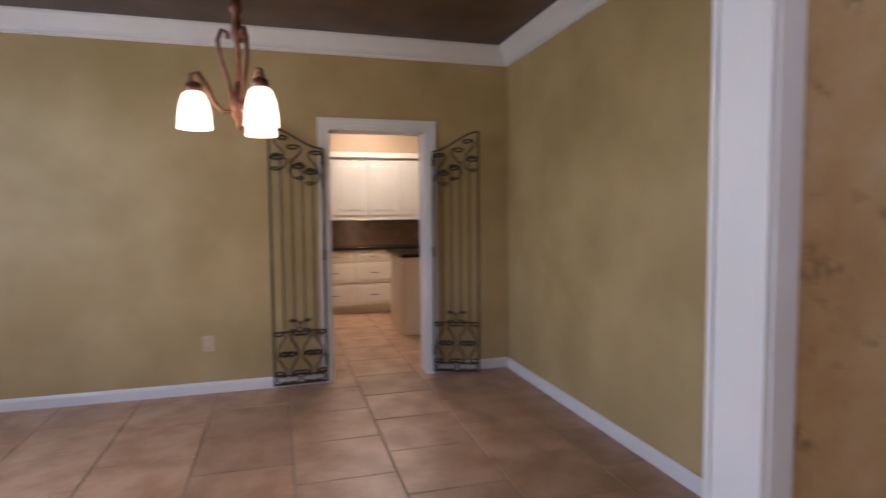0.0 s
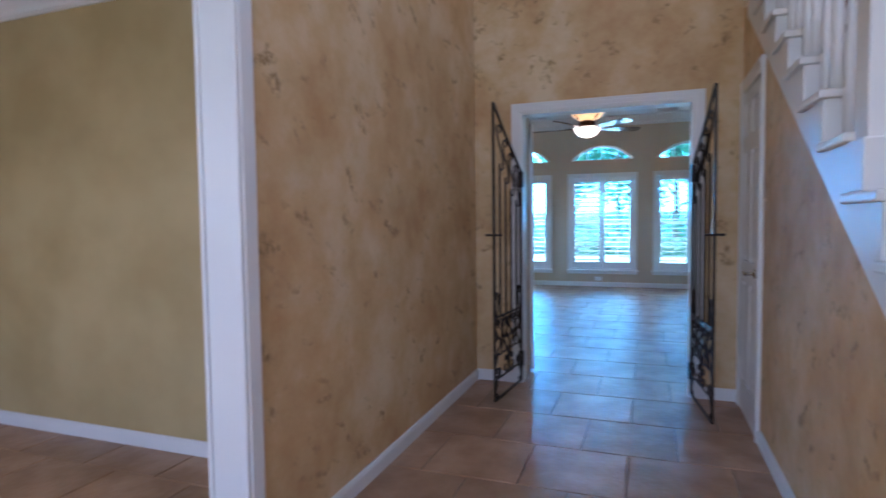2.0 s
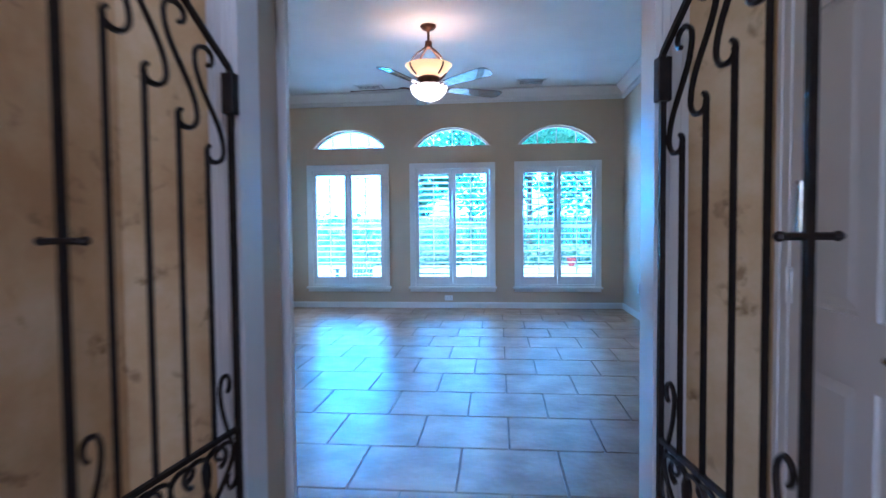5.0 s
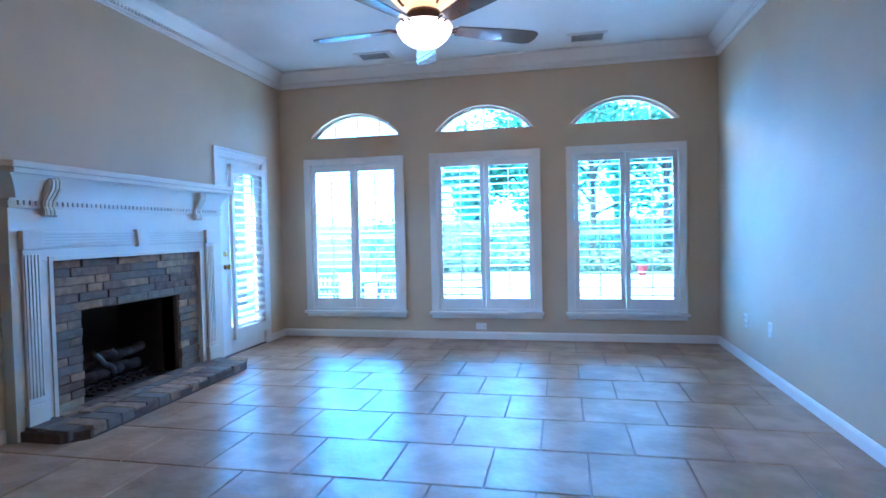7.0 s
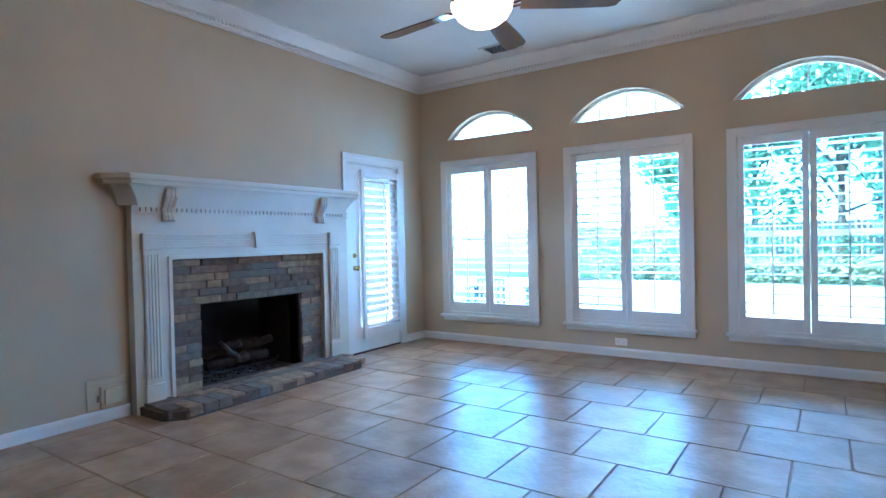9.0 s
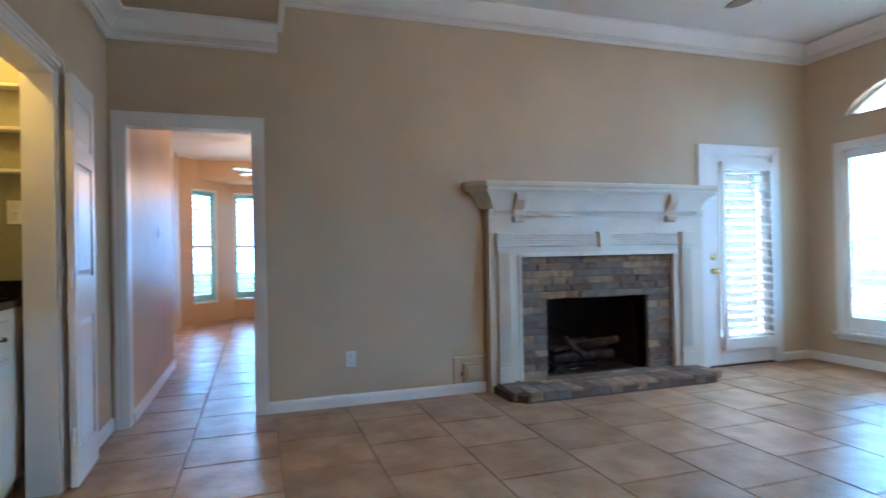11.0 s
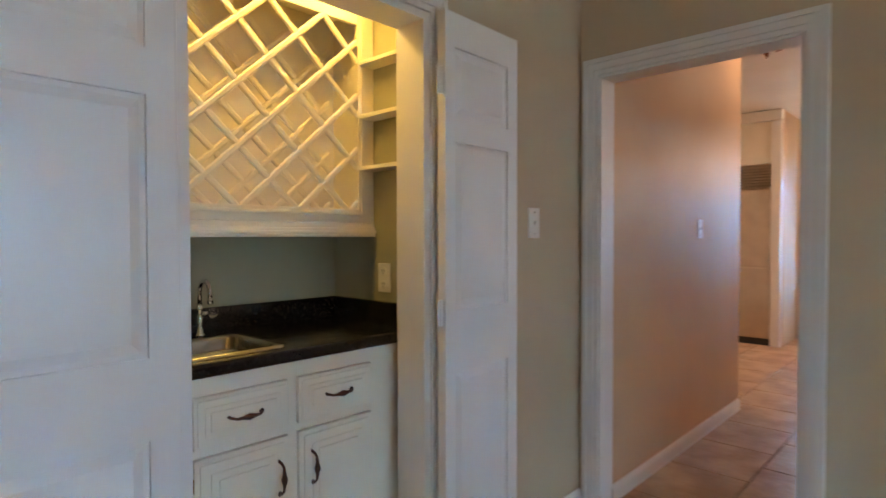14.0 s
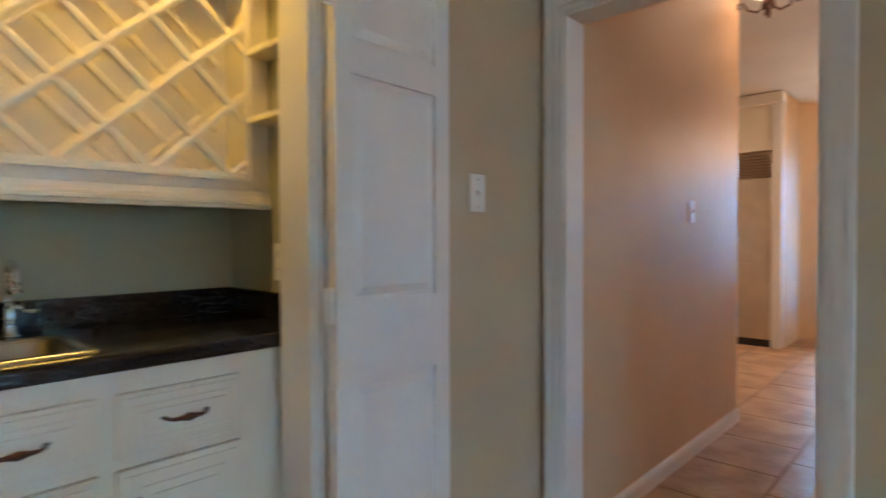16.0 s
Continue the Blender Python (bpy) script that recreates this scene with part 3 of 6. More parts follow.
# ---------- windows ----------
def shutter_panel(owner, x0, x1, z0, z1, y, tilt, louvres=18, thick=0.03):
    """A plantation shutter leaf: stiles, rails, tilting louvres and a tilt rod, facing -y."""
    st = 0.05
    leaf = part("shutter", (lambda b: (bx(b, x0, x0 + st, y, y + thick, z0, z1, 0.003), bx(b, x1 - st, x1, y, y + thick, z0, z1, 0.003),
                bx(b, x0 + st, x1 - st, y, y + thick, z0, z0 + 0.11, 0.003), bx(b, x0 + st, x1 - st, y, y + thick, z1 - 0.075, z1, 0.003), b)[-1])(bmesh.new()), WHITE, owner)
    a, b, c, d = x0 + st, x1 - st, z0 + 0.11, z1 - 0.075
    ca, sa = math.cos(radians(tilt)), math.sin(radians(tilt))
    mesh = None
    for i in range(louvres):
        zc = c + (d - c) * (i + 0.5) / louvres
        if mesh is None:
            bm = bmesh.new()
            prof = [(-0.036, 0), (-0.018, 0.0048), (0.018, 0.0048), (0.036, 0), (0.018, -0.0048), (-0.018, -0.0048)]
            prism(bm, [(u * ca - v * sa, u * sa + v * ca) for u, v in prof], "x", a + 0.002, b - 0.002)
            ob = part("louvre", bm, WHITE, leaf)
            mesh = ob.data
        else:
            ob = new("louvre", mesh)
            ob.parent = leaf
        ob.location = (0, y + thick / 2, zc)
    bm = bmesh.new()
    xm = (a + b) / 2
    bx(bm, xm - 0.006, xm + 0.006, y - 0.034, y - 0.022, c + 0.03, d - 0.03, 0.002)
    part("tilt_rod", bm, WHITE, leaf)
    return leaf


def window_unit(name, x0, x1, z0, z1, tilts, label, m=None, depth=0.13, louvres=18, cas=0.05):
    """Cased window in a wall that faces -y: casing, sill, apron, shutters, sash and glass."""
    w = thing(name, label, "window", m, "shuttered windows", "structure")
    bm = bmesh.new()
    bx(bm, x0 - cas, x0 + 0.03, -0.024, 0.0, z0, z1 + cas, 0.004)
    bx(bm, x1 - 0.03, x1 + cas, -0.024, 0.0, z0, z1 + cas, 0.004)
    bx(bm, x0 + 0.03, x1 - 0.03, -0.024, 0.0, z1 - 0.03, z1 + cas, 0.004)
    bx(bm, x0 - cas + 0.008, x1 + cas - 0.008, -0.03, -0.024, z1 + cas - 0.018, z1 + cas - 0.006, 0.002)
    part("casing", bm, WHITE, w)
    bm = bmesh.new()
    bx(bm, x0 - cas - 0.02, x1 + cas + 0.02, -0.06, 0.0, z0 - 0.03, z0, 0.006)
    bx(bm, x0 - cas, x1 + cas, -0.022, 0.0, z0 - 0.075, z0 - 0.03, 0.004)
    part("sill", bm, WHITE, w)
    bm = bmesh.new()
    for s in ((x0, x0 + 0.03, z0, z1), (x1 - 0.03, x1, z0, z1)):
        bx(bm, s[0], s[1], 0.0, depth, s[2], s[3])
    bx(bm, x0 + 0.03, x1 - 0.03, 0.0, depth, z0, z0 + 0.03)
    bx(bm, x0 + 0.03, x1 - 0.03, 0.0, depth, z1 - 0.03, z1)
    part("frame", bm, WHITE, w)
    xm = (x0 + x1) / 2
    if len(tilts) == 2:
        spans = ((x0 + 0.032, xm - 0.002), (xm + 0.002, x1 - 0.032))
    else:
        spans = ((x0 + 0.032, x1 - 0.032),)
    for (a, b), t in zip(spans, tilts):
        shutter_panel(w, a, b, z0 + 0.032, z1 - 0.032, 0.006, t, louvres)
    bm = bmesh.new()
    bx(bm, x0 + 0.03, x1 - 0.03, depth - 0.04, depth - 0.01, (z0 + z1) / 2 - 0.02, (z0 + z1) / 2 + 0.02)
    part("sash_rail", bm, WHITE, w)
    bm = bmesh.new()
    bx(bm, x0 + 0.03, x1 - 0.03, depth - 0.028, depth - 0.024, z0 + 0.03, z1 - 0.03)
    g = part("pane", bm, GLASS, w)
    g.visible_shadow = False
    return w


for i, ((a, b, c), tl) in enumerate(zip(WINS, ((8, 8), (-24, 6), (-10, -12)))):
    window_unit("window_%d" % (i + 1), a, b, 0.31, 2.035, tl, "white plantation-shuttered garden window with sill", pose(0, LY, 0))


def fanlight(i, c):
    w = thing("fanlight_%d" % i, "arched fanlight with four panes over the window", "window", pose(c, LY, 0), "fanlights", "structure")
    bm = bmesh.new()
    n = 28
    for k in range(n):
        u0, u1 = -ARCH_W + 2 * ARCH_W * k / n, -ARCH_W + 2 * ARCH_W * (k + 1) / n
        prism(bm, [(u0, arch_z(u0) - 0.002), (u1, arch_z(u1) - 0.002), (u1 * 0.955, max(ARCH_Z + 0.01, arch_z(u1) - 0.026)), (u0 * 0.955, max(ARCH_Z + 0.01, arch_z(u0) - 0.026))], "y", 0.07, 0.12)
    bx(bm, -ARCH_W * 0.96, ARCH_W * 0.96, 0.07, 0.12, ARCH_Z + 0.001, ARCH_Z + 0.014)
    part("frame", bm, WHITE, w)
    for u in (-0.27, 0.0, 0.27):
        bm = bmesh.new()
        bx(bm, u - 0.006, u + 0.006, 0.085, 0.105, ARCH_Z + 0.015, arch_z(u) - 0.02)
        part("muntin", bm, WHITE, w)
    bm = bmesh.new()
    pts = [(ARCH_W * 0.95 * math.cos(math.pi * k / 20), 0) for k in range(21)]
    prism(bm, [(u, max(ARCH_Z + 0.012, arch_z(u) - 0.02)) for u, _ in pts], "y", 0.093, 0.097)
    g = part("pane", bm, GLASS, w)
    g.visible_shadow = False


for i, (a, b, c) in enumerate(WINS):
    fanlight(i + 1, c)

window_unit("window_4", 1.36, 2.09, 0.33, 2.27, (14,), "white louvred breakfast bay window", bay_straight, 0.11, 18, 0.06)
window_unit("window_5", 0.42, 0.96, 0.33, 2.27, (14,), "narrow white louvred breakfast bay window", bay_angled, 0.11, 18, 0.06)


# ---------- doors ----------
def panel_door(owner, name, w, h, t, panels, material, m=None):
    """A moulded panel leaf lying in x 0..w, y 0..t, z 0..h; panels: (x0, x1, z0, z1) sunk on both faces."""
    bm = bmesh.new()
    xs = sorted({0.0, w, *[p[0] for p in panels], *[p[1] for p in panels]})
    zs = sorted({0.0, h, *[p[2] for p in panels], *[p[3] for p in panels]})
    for a, b in zip(xs, xs[1:]):
        for c, d in zip(zs, zs[1:]):
            xm, zm = (a + b) / 2, (c + d) / 2
            if any(p[0] < xm < p[1] and p[2] < zm < p[3] for p in panels):
                continue
            bx(bm, a, b, 0, t, c, d)
    leaf = part(name, bm, material, owner)
    for x0, x1, z0, z1 in panels:
        bm = bmesh.new()
        bx(bm, x0, x1, 0.011, t - 0.011, z0, z1)
        e = min(0.035, (x1 - x0) * 0.22)
        for y0, y1, s in ((0.011, 0.002, 1), (t - 0.011, t - 0.002, -1)):
            # raised field with sloping edges, and a quarter bead round the sunk edge
            o = [(x0 + 0.012, z0 + 0.012), (x1 - 0.012, z0 + 0.012), (x1 - 0.012, z1 - 0.012), (x0 + 0.012, z1 - 0.012)]
            q = [(x0 + e, z0 + e), (x1 - e, z0 + e), (x1 - e, z1 - e), (x0 + e, z1 - e)]
            vo = [bm.verts.new((u, y0, v)) for u, v in o]
            vq = [bm.verts.new((u, y1, v)) for u, v in q]
            bm.faces.new(vq)
            for k in range(4):
                bm.faces.new((vo[k], vo[(k + 1) % 4], vq[(k + 1) % 4], vq[k]))
        part("panel", bm, material, leaf)
    if m is not None:
        leaf.matrix_local = m
    return leaf


def hinge(owner, x, y, z):
    bm = bmesh.new()
    lathe(bm, [(0.006, -0.045), (0.006, 0.045)], 8, (x, y, z))
    bx(bm, x - 0.016, x + 0.016, y - 0.004, y + 0.001, z - 0.044, z + 0.044)
    part("hinge", bm, PLASTIC, owner)


BIF = [(0.06, 0.37, 0.17, 0.815), (0.06, 0.37, 1.025, 1.60), (0.06, 0.37, 1.685, 1.92)]
door = thing("door_bar_right", "white three-panel bar closet door folded back on the wall", "door", pose(0.598, 0.03, 0.012, 0, 0, 1.5), "bar closet doors", "structure")
panel_door(door, "leaf", 0.42, 2.035, 0.034, BIF, DOORWHITE)
for z in (0.25, 1.02, 1.80):
    hinge(door, 0.432, 0.022, z)
door = thing("door_bar_left", "white three-panel bar closet door folded back on the wall", "door", pose(1.888, 0.03, 0.012, 0, 0, 1.0), "bar closet doors", "structure")
panel_door(door, "leaf", 0.45, 2.035, 0.034, [(0.06, 0.385, 0.17, 0.835), (0.06, 0.385, 1.015, 1.585), (0.06, 0.385, 1.685, 1.92)], DOORWHITE)
bm = bmesh.new()
lathe(bm, [(0.004, 0), (0.004, 0.006), (0.002, 0.008)], 8)
part("screw_hole", bm, NICKEL, door, "tiny screw where a knob was", at=pose(0, 0, 0)).matrix_local = pose(0.425, 0.033, 0.70, -90)

# closet under the stair
door = thing("door_closet", "closed white six-panel closet door under the stair", "door", pose(HX1 + 0.022, -1.035, 0.012, 0, 0, 90), "", "structure")
P6 = []
for a, b in ((0.08, 0.265), (0.325, 0.51)):
    P6 += [(a, b, 0.20, 0.84), (a, b, 0.98, 1.66), (a, b, 1.76, 1.96)]
panel_door(door, "leaf", 0.59, 2.03, 0.036, P6, DOORWHITE)
for z in (0.28, 1.02, 1.80):
    hinge(door, 0.595, 0.04, z)
bm = bmesh.new()
lathe(bm, [(0.030, 0), (0.030, 0.006), (0.022, 0.012), (0.011, 0.014), (0.011, 0.045), (0.014, 0.05), (0.012, 0.058)], 16)
rose = part("lever_handle", bm, NICKEL, door, "satin nickel lever handle", True)
rose.matrix_local = pose(0.055, 0.036, 0.93, -90)
bm = bmesh.new()
tube(bm, [(0, 0, 0.050), (0.03, 0.004, 0.052), (0.07, 0.006, 0.052), (0.105, 0.0, 0.050)], [0.010, 0.009, 0.008, 0.007], 8)
part("lever", bm, NICKEL, rose, "", True)
bm = bmesh.new()
for s in ((-1.10, -1.04, 0, 2.145), (-0.44, -0.38, 0, 2.145), (-1.04, -0.44, 2.07, 2.145)):
    bx(bm, HX1 - 0.018, HX1 + 0.0, s[0], s[1], s[2], s[3], 0.004)
    bx(bm, HX1 - 0.024, HX1 - 0.018, s[0] + (0.0 if s[0] < -1 else 0.035) * (s[3] - s[2] > 1), s[0] + 0.02 if s[3] - s[2] > 1 and s[0] < -1 else s[1], s[2] if s[3] - s[2] > 1 else s[3] - 0.02, s[3], 0.002)
setting("casing_closet", bm, WHITE, "white casing round the closet door", "door casing")
slab("wall_closet_reveal", [(HX1 + 0.004, HX1 + 0.09, -1.10, -1.035, -0.01, 2.145), (HX1 + 0.004, HX1 + 0.09, -0.44, GY, -0.01, 2.145), (HX1 + 0.004, HX1 + 0.09, -1.035, -0.44, 2.045, 2.145)], WHITE,
     "white reveal of the closet doorway", "wall")

# garden door beside the fireplace
door = thing("door_garden", "white garden door with a louvred shutter and brass knob", "door", pose(-0.055, 4.90, 0.0), "", "structure")
bm = bmesh.new()
bx(bm, 0, 0.044, 0, 0.16, 0.015, 1.985, 0.003)
bx(bm, 0, 0.044, 0.66, 0.79, 0.015, 1.985, 0.003)
bx(bm, 0, 0.044, 0.16, 0.66, 0.015, 0.28, 0.003)
bx(bm, 0, 0.044, 0.16, 0.66, 1.86, 1.985, 0.003)
part("leaf", bm, DOORWHITE, door)
bm = bmesh.new()
bx(bm, 0.018, 0.024, 0.16, 0.66, 0.28, 1.86)
g = part("pane", bm, GLASS, door)
g.visible_shadow = False
sh = shutter_panel(door, 0, 0.64, 0, 1.78, 0, 25, 20, 0.035)
sh.matrix_local = pose(0.085, 0.165, 0.15, 0, 0, 90)
for z, r, nm in ((0.90, 0.027, "knob"), (1.03, 0.019, "deadbolt")):
    bm = bmesh.new()
    lathe(bm, [(0.026, 0), (0.026, 0.005), (0.010, 0.010), (0.010, 0.03), (r, 0.042), (r * 0.96, 0.055), (r * 0.4, 0.064)] if nm == "knob" else [(0.026, 0), (0.026, 0.012), (0.016, 0.018), (0.0, 0.019)], 16)
    k = part(nm, bm, BRASS, door, "polished brass " + nm, True)
    k.matrix_local = pose(0.044, 0.075, z, 0, 90)
bm = bmesh.new()
bx(bm, -0.06, 0.06, 0, 0.80, 0.0, 0.014, 0.003)
part("threshold", bm, BRONZE, door, "dark metal threshold")


# ---------- fireplace ----------
fire = thing("fireplace", "white carved mantel round a brick fireplace with raised brick hearth", "fireplace", pose(0, 3.72, 0))
# plan of the shelf: clipped corners, half widths from the middle


def mantel_layer(name, half, out, clip, z0, z1, bevel=0.0):
    bm = bmesh.new()
    prism(bm, [(0.002, -half), (out - clip, -half), (out, -half + clip), (out, half - clip), (out - clip, half), (0.002, half)], "z", z0, z1)
    if bevel:
        bmesh.ops.bevel(bm, geom=bm.edges[:], offset=bevel, segments=2, affect="EDGES", profile=0.5)
    return bm


shelf = part("shelf", mantel_layer("s", 1.245, 0.215, 0.13, 1.635, 1.675, 0.006), MANTELPAINT, fire)
bm = mantel_layer("s", 1.225, 0.20, 0.125, 1.605, 1.635)
part("shelf_lip", bm, MANTELPAINT, shelf)
bm = bmesh.new()
for k in range(14):
    t = (k + 0.5) / 14
    curve = 0.35 * t + 0.65 * (1 - math.sqrt(1 - t * t))
    h, o = 1.105 + 0.108 * curve, 0.106 + 0.085 * curve
    prism(bm, [(0.002, -h), (o - 0.09, -h), (o, -h + 0.09), (o, h - 0.09), (o - 0.09, h), (0.002, h)], "z", 1.465 + 0.01 * k, 1.475 + 0.01 * k)
part("crown", bm, MANTELPAINT, fire)
dent = bmesh.new()
for i in range(52):
    y = -1.0 + 2.0 * (i + 0.5) / 52
    bx(dent, 0.082, 0.102, y - 0.0125, y + 0.0125, 1.425, 1.452)
tagged(part("dentil_band", dent, MANTELPAINT, fire), "row of small white dentils", kind="stuff")
bm = bmesh.new()
bx(bm, 0.002, 0.104, -1.055, 1.06, 1.452, 1.465)
bx(bm, 0.002, 0.098, -1.055, 1.06, 1.405, 1.424)
bx(bm, 0.002, 0.086, -1.05, 1.055, 1.424, 1.452)
part("dentil_rail", bm, MANTELPAINT, fire)
# breast: frieze board and legs
bm = bmesh.new()
bx(bm, 0.002, 0.08, -1.05, 1.055, 1.08, 1.405, 0.003)
part("frieze", bm, MANTELPAINT, fire)
for y0, y1 in ((-1.05, -0.775), (0.725, 1.055)):
    boxpart("leg", (0.002, 0.08, y0, y1, 0.0, 1.08), MANTELPAINT, fire)
# inner bead round the brick
for y0, y1, z0 in ((-0.80, -0.77, 0.07), (0.72, 0.75, 0.07), (-0.77, 0.72, 1.075)):
    boxpart("bead", (0.08, 0.092, y0, y1, z0, 1.105), MANTELPAINT, fire)


def pilaster(y):
    p = part("pilaster", (lambda b: (bx(b, 0.08, 0.100, y - 0.06, y + 0.06, 0.20, 1.15, 0.003), b)[1])(bmesh.new()), MANTELPAINT, fire)
    bm = bmesh.new()
    for k in range(5):
        yy = y - 0.046 + 0.023 * k
        bx(bm, 0.100, 0.108, yy - 0.0075, yy + 0.0075, 0.24, 1.12, 0.002)
    part("reeding", bm, MANTELPAINT, p)
    bm = bmesh.new()
    bx(bm, 0.08, 0.114, y - 0.07, y + 0.07, 0.0, 0.20, 0.004)
    part("plinth", bm, MANTELPAINT, p)
    bm = bmesh.new()
    bx(bm, 0.08, 0.122, y - 0.072, y + 0.072, 1.15, 1.27, 0.006)
    part("capital", bm, MANTELPAINT, p)


pilaster(-0.925)
pilaster(0.855)
bm = bmesh.new()
bx(bm, 0.08, 0.092, -0.85, 0.78, 1.155, 1.265, 0.003)
band = part("fluted_band", bm, MANTELPAINT, fire)
for k in range(5):
    z = 1.170 + 0.02 * k
    boxpart("reed", (0.092, 0.100, -0.85, 0.78, z - 0.006, z + 0.006), MANTELPAINT, band, "", 0.002)
bm = bmesh.new()
prism(bm, [(-0.05, 1.145), (0.05, 1.145), (0.065, 1.275), (-0.065, 1.275)], "x", 0.08, 0.118)
part("keystone", bm, MANTELPAINT, fire)


def corbel(y):
    bm = bmesh.new()
    prof = [(0.09, 1.36), (0.112, 1.352), (0.128, 1.365), (0.126, 1.395), (0.112, 1.42), (0.118, 1.455), (0.145, 1.49), (0.172, 1.53), (0.176, 1.575), (0.165, 1.60), (0.09, 1.60)]
    prism(bm, [(d, z) for d, z in prof], "y", y - 0.045, y + 0.045)
    c = part("corbel", bm, MANTELPAINT, fire)
    for s in (-0.028, 0.0, 0.028):
        bm = bmesh.new()
        prism(bm, [(d + 0.007, z) for d, z in prof[1:-1]] + [(0.10, 1.59), (0.10, 1.37)], "y", y + s - 0.008, y + s + 0.008)
        part("rib", bm, MANTELPAINT, c)


corbel(-0.80)
corbel(0.68)

# brick surround and hearth
rng = random.Random(7)
BRICKS = (BRICK_TAN, BRICK_GREY, BRICK_GREY, BRICK_BROWN, BRICK_BROWN, BRICK_TAN)
brick_cache = {}


def brick(owner, sx, sy, sz, place, tilt=0.0):
    key = (round(sx, 2), round(sy, 2), round(sz, 2), rng.randrange(6))
    if key not in brick_cache:
        bm = bmesh.new()
        bx(bm, -sx / 2, sx / 2, -sy / 2, sy / 2, -sz / 2, sz / 2, min(sx, sy, sz) * 0.10)
        for v in bm.verts:
            v.co += Vector((rng.uniform(-1, 1), rng.uniform(-1, 1), rng.uniform(-1, 1))) * 0.0018
        ob = part("brick", bm, BRICKS[key[3]], owner)
        brick_cache[key] = ob.data
    else:
        ob = new("brick", brick_cache[key])
        ob.parent = owner
    ob.matrix_local = pose(*place, 0, 0, tilt)
    return ob


bm = bmesh.new()
bx(bm, 0.0, 0.034, -0.77, -0.525, 0.07, 1.08)
bx(bm, 0.0, 0.034, 0.465, 0.72, 0.07, 1.08)
bx(bm, 0.0, 0.034, -0.525, 0.465, 0.715, 1.08)
surround = part("brick_surround", bm, MORTAR, fire, "surround of tan, brown and slate bricks")
rows = 17
ph = (1.075 - 0.075) / rows
for r in range(rows):
    z = 0.075 + ph * (r + 0.5)
    over = z > 0.715
    spans = [(-0.768, 0.718)] if over else [(-0.768, -0.53), (0.47, 0.718)]
    for a, b in spans:
        y = a
        first = True
        while y < b - 0.02:
            full = rng.choice((0.13, 0.19, 0.24, 0.30)) if over else (0.12 if r % 2 else 0.235)
            w = full * (0.55 if first and r % 2 and over else 1.0) * rng.uniform(0.92, 1.06)
            first = False
            e = min(y + w, b)
            if b - e < 0.06:
                e = b
            brick(surround, 0.05, e - y - 0.004, ph - 0.004, (0.022 + rng.uniform(0, 0.016), (y + e) / 2, z))
            y = e
bm = bmesh.new()
prism(bm, [(0.01, -1.03), (0.36, -1.03), (0.47, -0.92), (0.47, 0.80), (0.36, 0.93), (0.01, 0.93)], "z", 0.0, 0.058)
hearth = part("hearth", bm, MORTAR, fire, "low raised hearth of rubbed bricks")
for i, x in enumerate((0.075, 0.18)):
    y = -0.77 + (0.1 if i else 0)
    while y < 0.70:
        brick(hearth, 0.098, 0.2, 0.03, (x, y + 0.1, 0.062))
        y += 0.207
n = 17
for k in range(n):
    y = -1.02 + (k + 0.5) * (1.95 / n)
    cut = 0.06 if k in (0, n - 1) else 0.0
    brick(hearth, 0.22 - cut, 1.95 / n - 0.009, 0.066, (0.36 - cut / 2 + rng.uniform(-0.006, 0.006), y, 0.046), rng.uniform(-1.5, 1.5))
for s in (-0.90, 0.82):
    for k in range(2):
        brick(hearth, 0.10, 0.2, 0.03, (0.075 + 0.105 * k + 0.05, s, 0.062))

# firebox behind the opening
box = boxpart("firebox", (-0.62, -0.56, -0.60, 0.54, 0.0, 0.80), SOOT, fire, "soot-black firebox", 0)
for y0, y1 in ((-0.60, -0.53), (0.47, 0.54)):
    boxpart("side_panel", (-0.56, 0.0, y0, y1, 0.0, 0.80), SOOT, box, "", 0)
boxpart("top_panel", (-0.56, 0.0, -0.53, 0.47, 0.735, 0.80), SOOT, box, "", 0)
boxpart("base_panel", (-0.56, 0.02, -0.53, 0.47, 0.0, 0.055), SOOT, box, "", 0)
logs = thing("log_set", "charred gas logs on a grate in the firebox", "fireplace logs", pose(-0.26, 3.70, 0.055))
for j, (p, q, r) in enumerate((((-0.06, -0.36, 0.13), (0.05, 0.30, 0.12), 0.05), ((0.08, -0.33, 0.12), (0.10, 0.05, 0.14), 0.045), ((0.02, -0.30, 0.19), (0.12, -0.02, 0.28), 0.038),
                               ((0.0, 0.02, 0.20), (0.06, 0.33, 0.25), 0.042), ((0.10, -0.22, 0.30), (0.14, -0.05, 0.12), 0.03))):
    bm = bmesh.new()
    p, q = Vector(p), Vector(q)
    pts = [p.lerp(q, k / 7) + Vector((noise.noise((j, k * 0.9, 0)), noise.noise((j, k * 0.9, 5)), noise.noise((j, k * 0.9, 9)))) * 0.02 for k in range(8)]
    tube(bm, pts, [r * (0.9 + 0.25 * noise.noise((k * 0.7, j, 3))) for k in range(8)], 9)
    part("log", bm, LOGMAT, logs, "", True)
bm = bmesh.new()
for k in range(6):
    y = -0.34 + 0.136 * k
    tube(bm, [(-0.12, y, 0.07), (0.12, y, 0.07), (0.15, y, 0.10)], 0.008, 5)
tube(bm, [(0.10, -0.36, 0.06), (0.10, 0.36, 0.06)], 0.008, 5)
for y in (-0.30, 0.30):
    tube(bm, [(0.10, y, 0.06), (0.10, y, 0.0)], 0.008, 5)
    tube(bm, [(-0.10, y, 0.07), (-0.10, y, 0.0)], 0.008, 5)
part("grate", bm, IRON, logs)
bm = bmesh.new()
